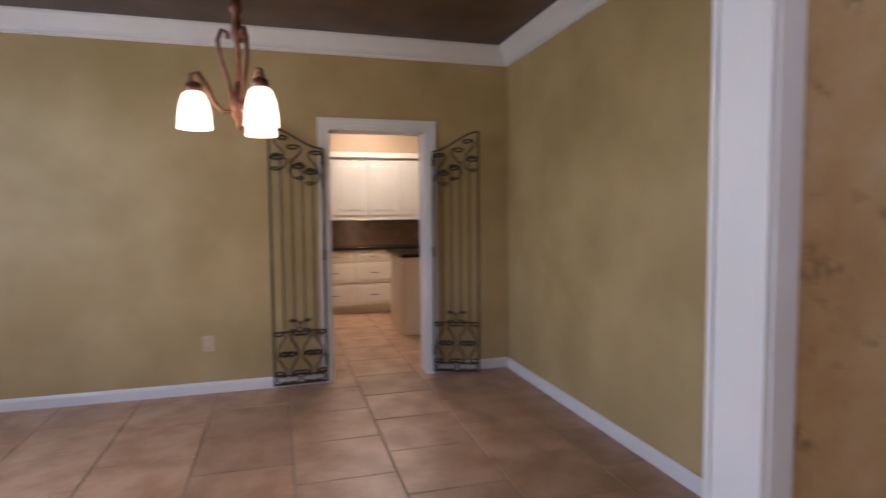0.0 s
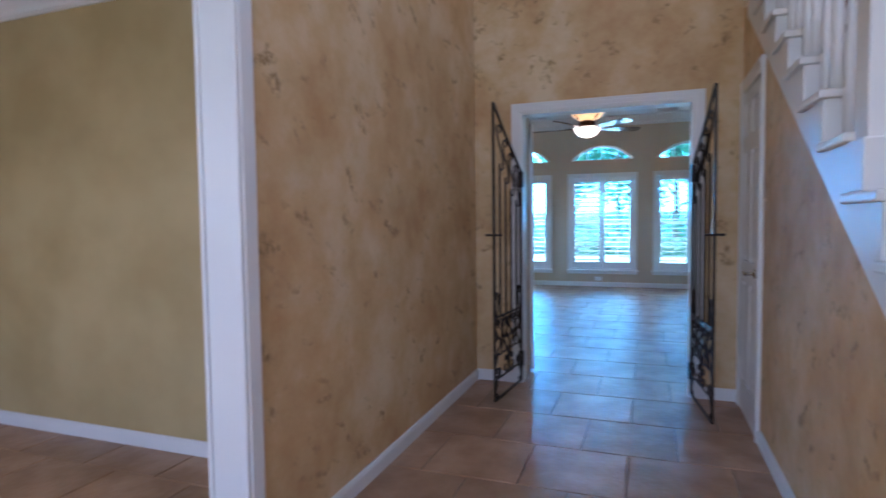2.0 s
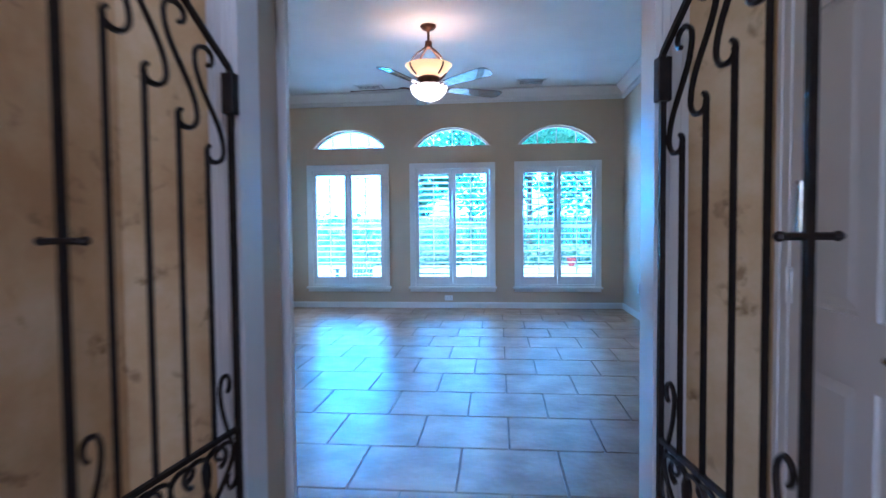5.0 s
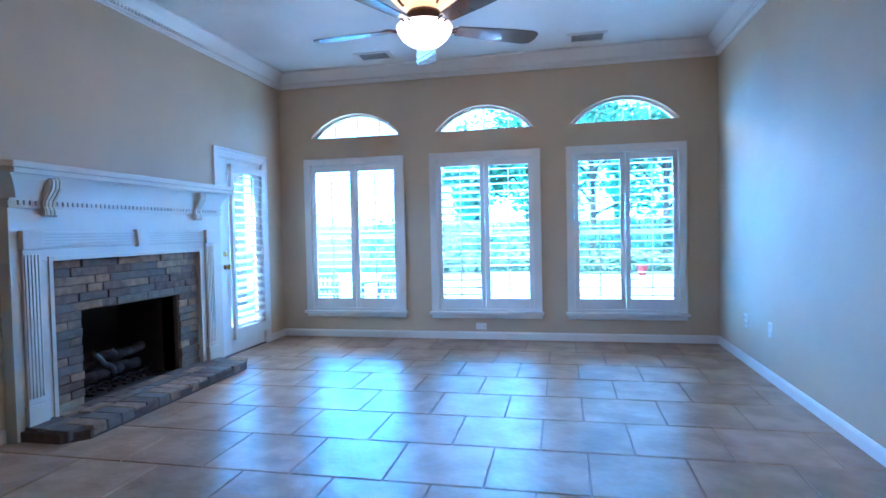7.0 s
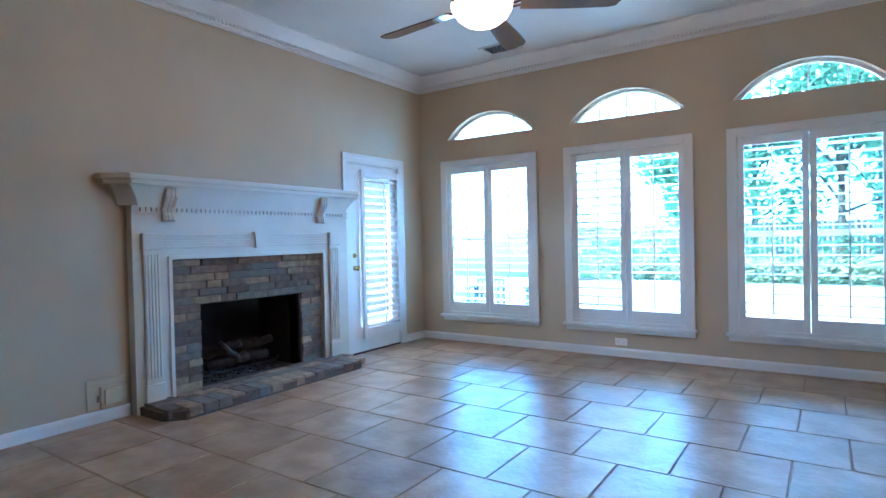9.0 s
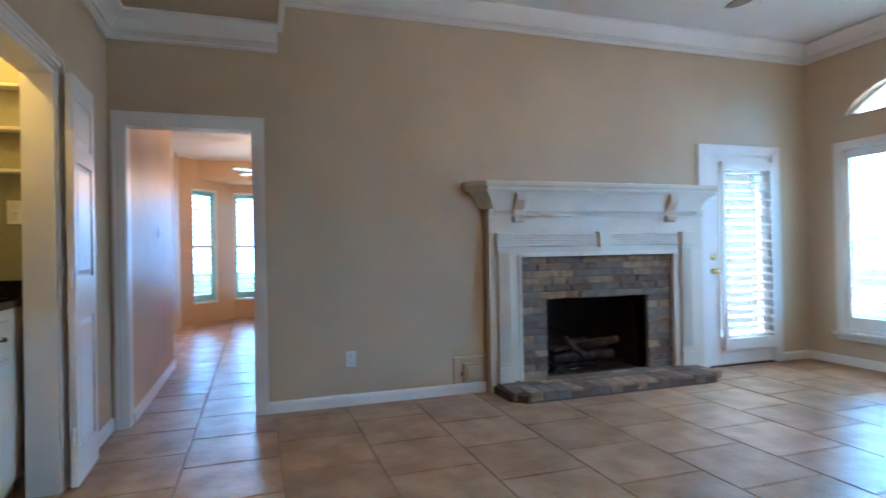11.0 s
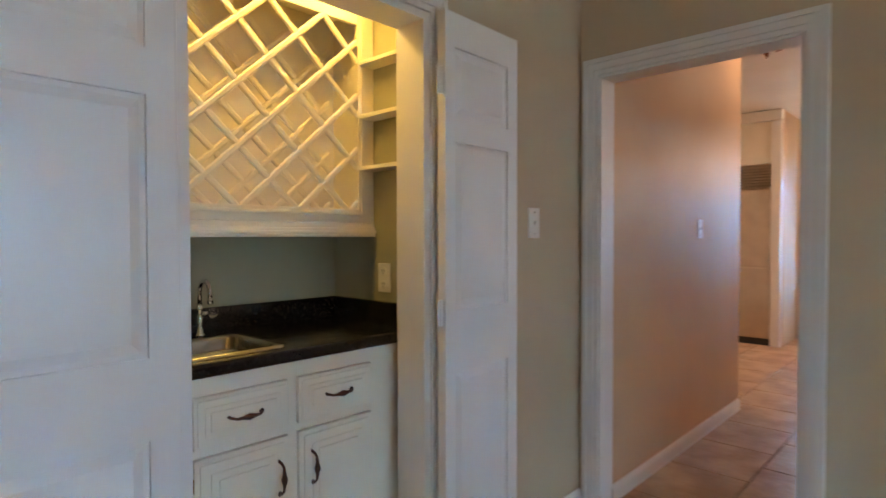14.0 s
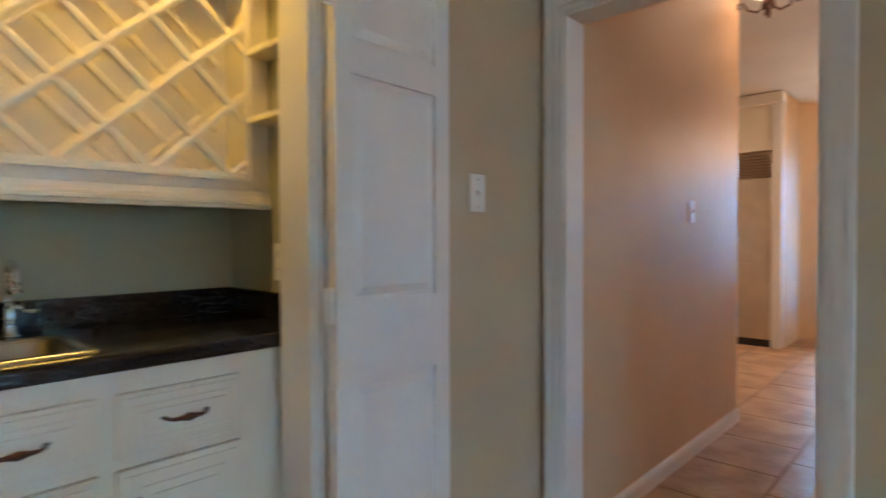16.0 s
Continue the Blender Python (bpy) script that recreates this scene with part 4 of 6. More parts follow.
for k in range(90):
    bx_c = Vector((rng.uniform(-0.02, 0.17), rng.uniform(-0.38, 0.34), rng.uniform(0.0, 0.02)))
    s = rng.uniform(0.008, 0.018)
    bx(bm, bx_c.x - s, bx_c.x + s, bx_c.y - s, bx_c.y + s, bx_c.z, bx_c.z + s)
tagged(part("embers", bm, LOGMAT, logs), "loose cinders", kind="stuff")


# ---------- wrought-iron gates ----------
def turtle(segs, ds=0.006):
    """A curve from pieces (length, bend at the start, bend at the end)."""
    x = z = 0.0
    h = 0.0
    pts = [(x, z)]
    for length, k0, k1 in segs:
        n = max(4, int(length / ds))
        for i in range(n):
            k = k0 + (k1 - k0) * (i + 0.5) / n
            h += k * length / n
            x += math.cos(h) * length / n
            z += math.sin(h) * length / n
            pts.append((x, z))
    return pts


S_SHAPE = turtle([(0.26, 34, 18), (0.42, 5.0, -5.0), (0.26, -18, -34)])
C_SHAPE = turtle([(0.26, 34, 16), (0.50, 3.2, 3.2), (0.26, 16, 34)])


def fitted(shape, x0, x1, z0, z1, turn):
    """A scroll turned by some degrees and stretched into a box of the gate."""
    c, s = math.cos(radians(turn)), math.sin(radians(turn))
    q = [(x * c - z * s, x * s + z * c) for x, z in shape]
    ax, bx_ = min(p[0] for p in q), max(p[0] for p in q)
    az, bz = min(p[1] for p in q), max(p[1] for p in q)
    return [(x0 + (x1 - x0) * (x - ax) / (bx_ - ax), 0, z0 + (z1 - z0) * (z - az) / (bz - az)) for x, z in q]


def upright(shape):
    """The turn that sets a scroll's ends above one another."""
    d = (shape[-1][0] - shape[0][0], shape[-1][1] - shape[0][1])
    return 90 - math.degrees(math.atan2(d[1], d[0]))


S_IRON = turtle([(0.12, 48, 24), (0.26, 8.0, -8.0), (0.12, -24, -48)])
SU, CU, IU = upright(S_SHAPE), upright(C_SHAPE), upright(S_IRON)


def iron_gate(owner, w, z_hinge, z_free, mid, low, bars, material, r=0.0070):
    """A gate leaf from x 0 (hinge) to w: frame with a swept top, bars ending in scrolls, and a scrolled foot."""
    def top(x):
        s = x / w
        return z_hinge + (z_free - z_hinge) * (0.85 * s + 0.15 * s * s)
    def bar(name, pts, rad, owner=owner, n=5):
        bm = bmesh.new()
        tube(bm, pts, rad, n)
        return part(name, bm, material, owner)
    bar("stile", [(0, 0, 0.03), (0, 0, z_hinge)], r * 1.5, n=4)
    bar("stile", [(w, 0, 0.03), (w, 0, z_free)], r * 1.5, n=4)
    bar("bottom_rail", [(0, 0, 0.035), (w, 0, 0.035)], r * 1.35, n=4)
    bar("middle_rail", [(0, 0, mid), (w, 0, mid)], r * 1.3, n=4)
    bar("lower_rail", [(0.05, 0, low), (w - 0.05, 0, low)], r * 1.1, n=4)
    bar("top_rail", [(w * k / 10, 0, top(w * k / 10)) for k in range(11)], r * 1.4, n=4)
    step = w / (bars + 1)
    mirror = [(-x, z) for x, z in S_IRON]
    for k in range(1, bars + 1):
        x = step * k
        zt = top(x)
        bar("bar", [(x, 0, mid), (x, 0, zt - 0.32)], r * 1.1, n=5)
        bar("scroll", fitted(mirror, x - 0.075, x + 0.045, zt - 0.345, zt - 0.045, -IU), r * 1.05)
    # foot: pairs of scrolls leaning together
    for k in range(bars):
        x0 = w * (0.03 + 0.94 * k / bars)
        x1 = w * (0.03 + 0.94 * (k + 1) / bars)
        s = S_IRON if k % 2 else mirror
        bar("scroll", fitted(s, x0 - 0.01, x1 + 0.015, low + 0.01, mid - 0.02, IU if k % 2 else -IU), r * 1.05)
        bar("scroll", fitted(mirror if k % 2 else S_IRON, x0 + 0.01, x1 + 0.01, low + 0.16, mid - 0.02, -IU if k % 2 else IU), r * 0.95)
    c2 = [(-x, z) for x, z in C_SHAPE]
    bar("scroll", fitted(C_SHAPE, w * 0.36, w * 0.50, low + 0.09, mid - 0.13, CU), r * 0.8)
    bar("scroll", fitted(c2, w * 0.50, w * 0.64, low + 0.09, mid - 0.13, -CU), r * 0.8)
    for x0, x1, m in ((0.012, 0.075, 1), (w - 0.075, w - 0.012, -1)):
        s = mirror if m > 0 else S_IRON
        bar("scroll", fitted(s, x0, x1 + 0.01, 0.045, low + 0.07, -m * IU), r * 0.95)
        bar("scroll", fitted(s, x0, x1 + 0.01, mid - 0.16, mid + 0.17, -m * IU), r * 0.95)
    for z in (0.20, z_hinge - 0.07):
        bm = bmesh.new()
        bx(bm, -0.018, 0.018, -0.018, 0.018, z - 0.058, z + 0.058, 0.003)
        part("hinge", bm, material, owner)


gate_l = thing("iron_gate", "open black wrought-iron gate leaf with scrolls", "gate", pose(2.326, GY - 0.034, 0, 0, 0, -96.0), "hall gates")
iron_gate(gate_l, 0.575, 1.64, 2.045, 0.60, 0.175, 4, IRON)
gate_r = thing("iron_gate", "open black wrought-iron gate leaf with scrolls", "gate", pose(3.526, GY - 0.034, 0, 0, 0, -82.2), "hall gates")
iron_gate(gate_r, 0.575, 1.64, 2.045, 0.60, 0.175, 4, IRON)
for g, s in ((gate_l, 1), (gate_r, -1)):
    bm = bmesh.new()
    tube(bm, [(0.575, -0.05, 1.165), (0.575, 0.05, 1.165)], 0.007, 6)
    lathe(bm, [(0.004, 0), (0.011, 0.006), (0.011, 0.012), (0.004, 0.018)], 8, (0.575, 0.05, 1.156))
    lathe(bm, [(0.004, 0), (0.011, 0.006), (0.011, 0.012), (0.004, 0.018)], 8, (0.575, -0.05, 1.156))
    part("latch", bm, IRON, g)
bm = bmesh.new()
bx(bm, 0.555, 0.569, -0.012, 0.012, 1.16, 1.26, 0.003)
part("strike_plate", bm, NICKEL, gate_r, "small steel strike")



def scroll_gate(owner, w, r=0.0062):
    """A narrow leaf: slender bars between a swept crest of scrolls and a panel of scrolls at the foot."""
    def bar(name, pts, rad, n=5):
        bm = bmesh.new()
        tube(bm, pts, rad, n)
        part(name, bm, RUSTIRON, owner)

    def crest(x):
        s = x / w
        return 1.80 + 0.145 * (3 * s * s - 2 * s * s * s)
    bar("stile", [(0, 0, 0.03), (0, 0, crest(0))], r * 1.7, 4)
    bar("stile", [(w, 0, 0.03), (w, 0, crest(w))], r * 1.9, 4)
    bar("top_rail", [(w * k / 12, 0, crest(w * k / 12)) for k in range(13)], r * 1.5, 4)
    for z in (0.035, 0.10, 0.43):
        bar("rail", [(0, 0, z), (w, 0, z)], r * (1.6 if z < 0.05 else 1.1), 4)
    for k in range(1, 5):
        x = w * k / 5
        bar("bar", [(x, 0, 0.43), (x, 0, crest(x) - 0.17)], r * 0.9)
    flip = [(-x, z) for x, z in S_SHAPE]
    cflip = [(-x, z) for x, z in C_SHAPE]
    for k in range(3):
        x0, x1 = w * (0.03 + 0.315 * k), w * (0.03 + 0.315 * (k + 1))
        zt = min(crest(x0), crest(x1)) - 0.02
        bar("scroll", fitted(S_SHAPE if k % 2 else flip, x0, x1, zt - 0.17, zt, SU if k % 2 else -SU), r * 1.15)
        bar("scroll", fitted(C_SHAPE if k % 2 else cflip, x0 + 0.01, x1 - 0.01, zt - 0.25, zt - 0.13, CU if k % 2 else -CU), r * 1.0)
    for k in range(4):
        x0, x1 = w * (0.02 + 0.24 * k), w * (0.02 + 0.24 * (k + 1))
        odd = k % 2
        bar("scroll", fitted(S_SHAPE if odd else flip, x0, x1, 0.25, 0.43, SU if odd else -SU), r * 1.1)
        bar("scroll", fitted(flip if odd else S_SHAPE, x0, x1, 0.105, 0.27, -SU if odd else SU), r * 1.1)
        bar("scroll", fitted(C_SHAPE if odd else cflip, x0 + 0.01, x1 - 0.01, 0.04, 0.10, CU if odd else -CU), r * 0.9)
    for x0, x1, m in ((w * 0.30, w * 0.5, 1), (w * 0.5, w * 0.70, -1)):
        bar("scroll", fitted(C_SHAPE if m > 0 else cflip, x0, x1, 0.43, 0.52, m * CU), r)
    for z in (0.20, 1.0, 1.72):
        boxpart("hinge", (-0.012, 0.012, -0.012, 0.012, z - 0.04, z + 0.04), RUSTIRON, owner)


gate_a = thing("iron_gate", "decorative bronze iron gate leaf open beside the kitchen doorway", "gate", pose(DX + 0.045, -3.735, 0, 0, 0, -86), "dining gates")
scroll_gate(gate_a, 0.385)
gate_b = thing("iron_gate", "decorative bronze iron gate leaf open beside the kitchen doorway", "gate", pose(DX + 0.045, -2.875, 0, 0, 0, 68), "dining gates")
scroll_gate(gate_b, 0.36)


# ---------- stair ----------
stair = thing("staircase", "white-painted stair with stained oak treads and turned balusters", "staircase", pose(HX1, -2.5, 0))
RISE, RUN = 0.19, 0.285
# stepped skirt board over the sloping plaster: y is measured from the riser at 1.34 m
j0, j1 = -6, 8
for j in range(j0, j1):
    a, b = RUN * (j - 1), min(RUN * j, -0.33 + 2.5)
    if b > a:
        bm = bmesh.new()
        prism(bm, [(a, max(0.0, rake(a - 2.5) + 0.002)), (b, max(0.0, rake(b - 2.5) + 0.002)), (b, 1.34 + RISE * j - 0.03), (a, 1.34 + RISE * j - 0.03)], "x", -0.008, 0.085)
        part("skirt_board", bm, WHITE, stair, "glossy white skirt board stepped under the treads")
for j in range(j0, j1):
    a, b = RUN * (j - 1), RUN * j
    z = 1.34 + RISE * j
    if b > 2.17 or z < 0.1:
        continue
    bm = bmesh.new()
    bx(bm, -0.03, 0.10, a - 0.028, b - 0.001, z - 0.032, z, 0.008)
    part("tread_return", bm, WHITE, stair)
    bm = bmesh.new()
    bx(bm, 0.10, 1.068, a - 0.028, b - 0.001, z - 0.032, z, 0.008)
    part("tread", bm, WOODTREAD, stair, "stained oak tread")
    bm = bmesh.new()
    bx(bm, 0.085, 1.068, a, a + 0.02, z - RISE, z - 0.032, 0.002)
    bx(bm, -0.004, 0.085, a - 0.004, a + 0.02, z - RISE, z - 0.032, 0.002)
    part("riser", bm, WHITE, stair)
BAL = [(0.021, 0.0), (0.021, 0.16), (0.024, 0.17), (0.015, 0.19), (0.022, 0.23), (0.023, 0.29), (0.016, 0.38), (0.013, 0.44), (0.017, 0.455), (0.013, 0.47), (0.014, 0.70), (0.016, 0.80), (0.020, 0.815), (0.020, 0.92)]
bal_mesh = None
for j in range(j0 + 1, j1):
    for s in (0.30, 0.78):
        y, z = RUN * (j - 1) + s * RUN, 1.34 + RISE * j
        if y > 2.1 or (-0.28 < y < -0.0):
            continue
        if bal_mesh is None:
            bm = bmesh.new()
            lathe(bm, BAL, 10)
            ob = part("baluster", bm, WHITE, stair, "", True)
            bal_mesh = ob.data
        else:
            ob = new("baluster", bal_mesh)
            ob.parent = stair
        ob.matrix_local = pose(0.055, y, z)
bm = bmesh.new()
bx(bm, 0.0, 0.115, -0.13, -0.015, 1.34, 2.55, 0.006)
bx(bm, -0.012, 0.127, -0.142, -0.003, 1.34, 1.50, 0.006)
bx(bm, -0.016, 0.131, -0.146, 0.001, 2.55, 2.59, 0.008)
part("newel_post", bm, WHITE, stair, "square white newel post")
bm = bmesh.new()
for (ya, za), (yb, zb) in (((-1.9, 1.24), (-0.2, 2.40)), ((-0.085, 2.42), (2.12, 3.95))):
    prism(bm, [(ya, za - 0.03), (yb, zb - 0.03), (yb, zb + 0.03), (ya, za + 0.03)], "x", 0.02, 0.09)
part("handrail", bm, WHITE, stair)


# ---------- bar closet furniture ----------
def pull(owner, place, turn):
    """A dark cast pull: two feet and a twisted grip, along x before turning."""
    bm = bmesh.new()
    tube(bm, [(-0.046, 0, 0), (-0.046, 0.014, 0.002), (-0.036, 0.022, -0.001), (-0.018, 0.026, 0.0), (0, 0.027, 0.0), (0.018, 0.026, 0.0), (0.036, 0.022, -0.001), (0.046, 0.014, 0.002), (0.046, 0, 0)],
         [0.005, 0.0042, 0.0038, 0.0055, 0.0105, 0.0055, 0.0038, 0.0042, 0.005], 7)
    for x in (-0.05, 0.05):
        lathe(bm, [(0.002, -0.004), (0.007, 0.0), (0.002, 0.004)], 6, (x, 0.004, 0.004))
    ob = part("pull", bm, BRONZE, owner, "dark cast pull", True)
    ob.matrix_local = pose(*place, 0, turn, 0)
    return ob


def raised_front(owner, name, x0, x1, z0, z1, y, border=0.045, t=0.018):
    """A cabinet front: frame, stepped bevels and a raised field, facing +y."""
    bm = bmesh.new()
    bx(bm, x0, x1, y, y + t, z0, z1, 0.004)
    front = part(name, bm, CREAM, owner)
    steps = ((border * 0.35, 0.004), (border * 0.75, -0.002), (border * 1.0, 0.006), (border * 1.5, 0.009))
    for e, d in steps:
        if x1 - x0 > 2 * e + 0.03 and z1 - z0 > 2 * e + 0.02 and d > 0:
            boxpart("raised_field", (x0 + e, x1 - e, y + t, y + t + d, z0 + e, z1 - e), CREAM, front, "", 0.0025)
    return front


cab = thing("bar_base_cabinet", "cream bar cabinet with two drawers and two doors", "cabinet", pose(0, 0, 0))
bm = bmesh.new()
bx(bm, 0.907, 1.858, -0.698, -0.172, 0.09, 0.905, 0.002)
bx(bm, 0.907, 1.858, -0.60, -0.23, 0.0, 0.09)
part("body", bm, CREAM, cab)
for a, b in ((1.15, 1.44), (1.475, 1.765)):
    d = raised_front(cab, "drawer", a, b, 0.71, 0.855, -0.171, 0.03)
    pull(d, ((a + b) / 2, -0.146, 0.783), 0)
d = raised_front(cab, "door", 1.15, 1.44, 0.12, 0.685, -0.171)
pull(d, (1.40, -0.140, 0.57), 90)
d = raised_front(cab, "door", 1.475, 1.765, 0.12, 0.685, -0.171)
pull(d, (1.515, -0.140, 0.57), 90)
for z in (0.62, 0.2):
    bm = bmesh.new()
    bx(bm, 1.766, 1.776, -0.158, -0.146, z - 0.02, z + 0.02, 0.002)
    part("hinge", bm, BRASS, cab, "small brass hinge")

top = thing("bar_countertop", "polished black granite countertop with backsplash", "countertop", pose(0, 0, 0))
SX0, SX1, SY0, SY1 = 1.462, 1.815, -0.52, -0.215
bm = bmesh.new()
ring_out = [(0.907, -0.698), (1.858, -0.698), (1.858, -0.150), (0.907, -0.150)]
ring_in = [(SX0, SY0), (SX1, SY0), (SX1, SY1), (SX0, SY1)]
levels = [[bm.verts.new((x, y, z)) for x, y in ring] for ring, z in ((ring_out, 0.905), (ring_out, 0.945), (ring_in, 0.945), (ring_in, 0.905))]
for lo, hi in zip(levels, levels[1:] + levels[:1]):
    for k in range(4):
        bm.faces.new((lo[k], lo[(k + 1) % 4], hi[(k + 1) % 4], hi[k]))
bmesh.ops.bevel(bm, geom=[e for e in bm.edges if all(abs(v.co.y + 0.150) < 1e-4 for v in e.verts)], offset=0.010, segments=3, affect="EDGES", profile=0.5)
part("slab", bm, GRANITE, top)
bm = bmesh.new()
bx(bm, 0.927, 1.858, -0.698, -0.678, 0.946, 1.03, 0.003)
part("backsplash", bm, GRANITE, top)
bm = bmesh.new()
bx(bm, 0.907, 0.927, -0.698, -0.155, 0.946, 1.03, 0.003)
part("side_splash", bm, GRANITE, top)

sink = thing("bar_sink", "small stainless steel bar sink set in granite", "sink", pose(0, 0, 0))
bm = bmesh.new()


def rrect(x0, x1, y0, y1, r, z, n=5):
    out = []
    for cx, cy, a in ((x1 - r, y1 - r, 0), (x0 + r, y1 - r, 90), (x0 + r, y0 + r, 180), (x1 - r, y0 + r, 270)):
        for k in range(n + 1):
            t = radians(a + 90 * k / n)
            out.append(bm.verts.new((cx + r * math.cos(t), cy + r * math.sin(t), z)))
    return out


rings = [rrect(SX0 - 0.014, SX1 + 0.014, SY0 - 0.014, SY1 + 0.014, 0.03, 0.9455), rrect(SX0 - 0.012, SX1 + 0.012, SY0 - 0.012, SY1 + 0.012, 0.03, 0.952),
         rrect(SX0 + 0.012, SX1 - 0.012, SY0 + 0.012, SY1 - 0.012, 0.04, 0.952), rrect(SX0 + 0.02, SX1 - 0.02, SY0 + 0.02, SY1 - 0.02, 0.045, 0.942),
         rrect(SX0 + 0.035, SX1 - 0.035, SY0 + 0.035, SY1 - 0.035, 0.05, 0.83), rrect(SX0 + 0.06, SX1 - 0.06, SY0 + 0.06, SY1 - 0.06, 0.05, 0.812)]
for a, b in zip(rings, rings[1:]):
    for k in range(len(a)):
        bm.faces.new((a[k], a[(k + 1) % len(a)], b[(k + 1) % len(a)], b[k]))
bm.faces.new(rings[-1])
part("basin", bm, NICKEL, sink, "", True)
bm = bmesh.new()
lathe(bm, [(0.03, 0.0), (0.03, 0.003), (0.012, 0.001)], 16, (1.64, -0.37, 0.813))
part("drain", bm, CHROME, sink)

tap = thing("bar_faucet", "chrome gooseneck faucet with a clear knob", "faucet", pose(1.552, -0.60, 0.945) @ Matrix.Scale(0.8, 4))
bm = bmesh.new()
lathe(bm, [(0.024, 0), (0.024, 0.006), (0.016, 0.012), (0.013, 0.05), (0.016, 0.06), (0.013, 0.07), (0.012, 0.11), (0.016, 0.12), (0.011, 0.135)], 16)
part("body", bm, CHROME, tap, "", True)
bm = bmesh.new()
arc = [(0, 0, 0.13), (0, 0, 0.19)] + [(0, 0.052 - 0.052 * math.cos(radians(a)), 0.19 + 0.052 * math.sin(radians(a))) for a in range(20, 181, 20)] + [(0, 0.104, 0.165)]
tube(bm, arc, 0.0095, 10)
lathe(bm, [(0.012, 0), (0.012, 0.02), (0.010, 0.024)], 12, (0, 0.104, 0.148))
part("spout", bm, CHROME, tap, "", True)
bm = bmesh.new()
lathe(bm, [(0.012, 0), (0.012, 0.02), (0.021, 0.026), (0.024, 0.05), (0.020, 0.062), (0.004, 0.064)], 12)
ob = part("knob", bm, ACRYLIC, tap, "clear acrylic knob", True)
ob.matrix_local = pose(-0.012, 0, 0.095, 0, -90)
bm = bmesh.new()
lathe(bm, [(0.010, 0), (0.010, 0.03), (0.013, 0.036)], 10)
ob = part("valve", bm, CHROME, tap, "", True)
ob.matrix_local = pose(0.0, 0, 0.095, 0, -90)

rack = thing("wine_rack_cabinet", "cream wall cabinet with a diagonal wine lattice", "cabinet", pose(0, 0, 0))
WX0, WX1, WZ0, WZ1, WY = 0.907, 1.858, 1.29, 2.24, -0.43
OX0, OX1, OZ0, OZ1 = 0.985, 1.80, 1.395, 2.13
bm = bmesh.new()
bx(bm, WX0, OX0, -0.45, WY, 1.345, WZ1, 0.002)
bx(bm, OX1, WX1, -0.45, WY, 1.345, WZ1, 0.002)
bx(bm, OX0, OX1, -0.45, WY, 1.345, OZ0, 0.002)
bx(bm, OX0, OX1, -0.45, WY, OZ1, WZ1, 0.002)
part("face_frame", bm, CREAM, rack)
boxpart("back_panel", (WX0, WX1, -0.698, -0.68, 1.345, WZ1), CREAM, rack, "", 0)
boxpart("side_panel", (WX0, WX0 + 0.018, -0.68, -0.45, 1.345, WZ1 - 0.018), CREAM, rack, "", 0)
boxpart("side_panel", (WX1 - 0.018, WX1, -0.68, -0.45, 1.345, WZ1 - 0.018), CREAM, rack, "", 0)
boxpart("base_panel", (WX0, WX1, -0.68, -0.45, 1.325, 1.345), CREAM, rack, "", 0)
boxpart("top_panel", (WX0, WX1, -0.68, -0.45, WZ1 - 0.018, WZ1), CREAM, rack, "", 0)
rail = boxpart("light_rail", (WX0, WX1, -0.45, WY + 0.004, 1.326, 1.345), CREAM, rack, "", 0.002)
for z0, z1, o in ((1.29, 1.302, 0.012), (1.302, 1.314, 0.018), (1.314, 1.326, 0.012)):
    boxpart("moulding", (WX0, WX1, -0.45, WY + o, z0, z1), CREAM, rail, "", 0.002)
bm = bmesh.new()
for e, o in ((0.0, 0.008), (0.012, 0.005)):
    for s in ((OX0 - 0.02 + e, OX0 - 0.008 + e, OZ0 - 0.02, OZ1 + 0.02), (OX1 + 0.008 - e, OX1 + 0.02 - e, OZ0 - 0.02, OZ1 + 0.02)):
        bx(bm, s[0], s[1], WY, WY + o, s[2], s[3], 0.0015)
    bx(bm, OX0 - 0.02, OX1 + 0.02, WY, WY + o, OZ0 - 0.02 + e, OZ0 - 0.008 + e, 0.0015)
tagged(part("bead", bm, CREAM, rack), kind="stuff")


def lattice_bar(cx, cz, d, y):
    """A slat through (cx, cz) at 45 degrees (d = 1 rises to +x), clipped to the opening."""
    lo, hi = -2.0, 2.0
    for c, v, a, b in ((cx, 1.0, OX0, OX1), (cz, d, OZ0, OZ1)):
        t0, t1 = sorted(((a - c) / v, (b - c) / v))
        lo, hi = max(lo, t0), min(hi, t1)
    if hi - lo < 0.03:
        return
    p, q = Vector((cx + lo, y, cz + d * lo)), Vector((cx + hi, y, cz + d * hi))
    u = (q - p).normalized()
    n = Vector((-u.z, 0, u.x)) * 0.0112
    bm = bmesh.new()
    prof = [(-1, 0.0), (-1, 0.007), (-0.5, 0.011), (0.5, 0.011), (1, 0.007), (1, 0.0)]
    a = [bm.verts.new(p + n * s + Vector((0, h, 0))) for s, h in prof]
    b = [bm.verts.new(q + n * s + Vector((0, h, 0))) for s, h in prof]
    bm.faces.new(a)
    bm.faces.new(b[::-1])
    for k in range(6):
        bm.faces.new((a[k], b[k], b[(k + 1) % 6], a[(k + 1) % 6]))
    part("lattice_slat", bm, CREAM, rack)


PITCH = 0.2285
for y in (WY - 0.012, -0.63):
    for k in range(-4, 5):
        lattice_bar(1.372 + PITCH * k, 1.706, 0.93, y)
        lattice_bar(1.372 + PITCH * k, 1.706, -0.93, y + 0.0015)

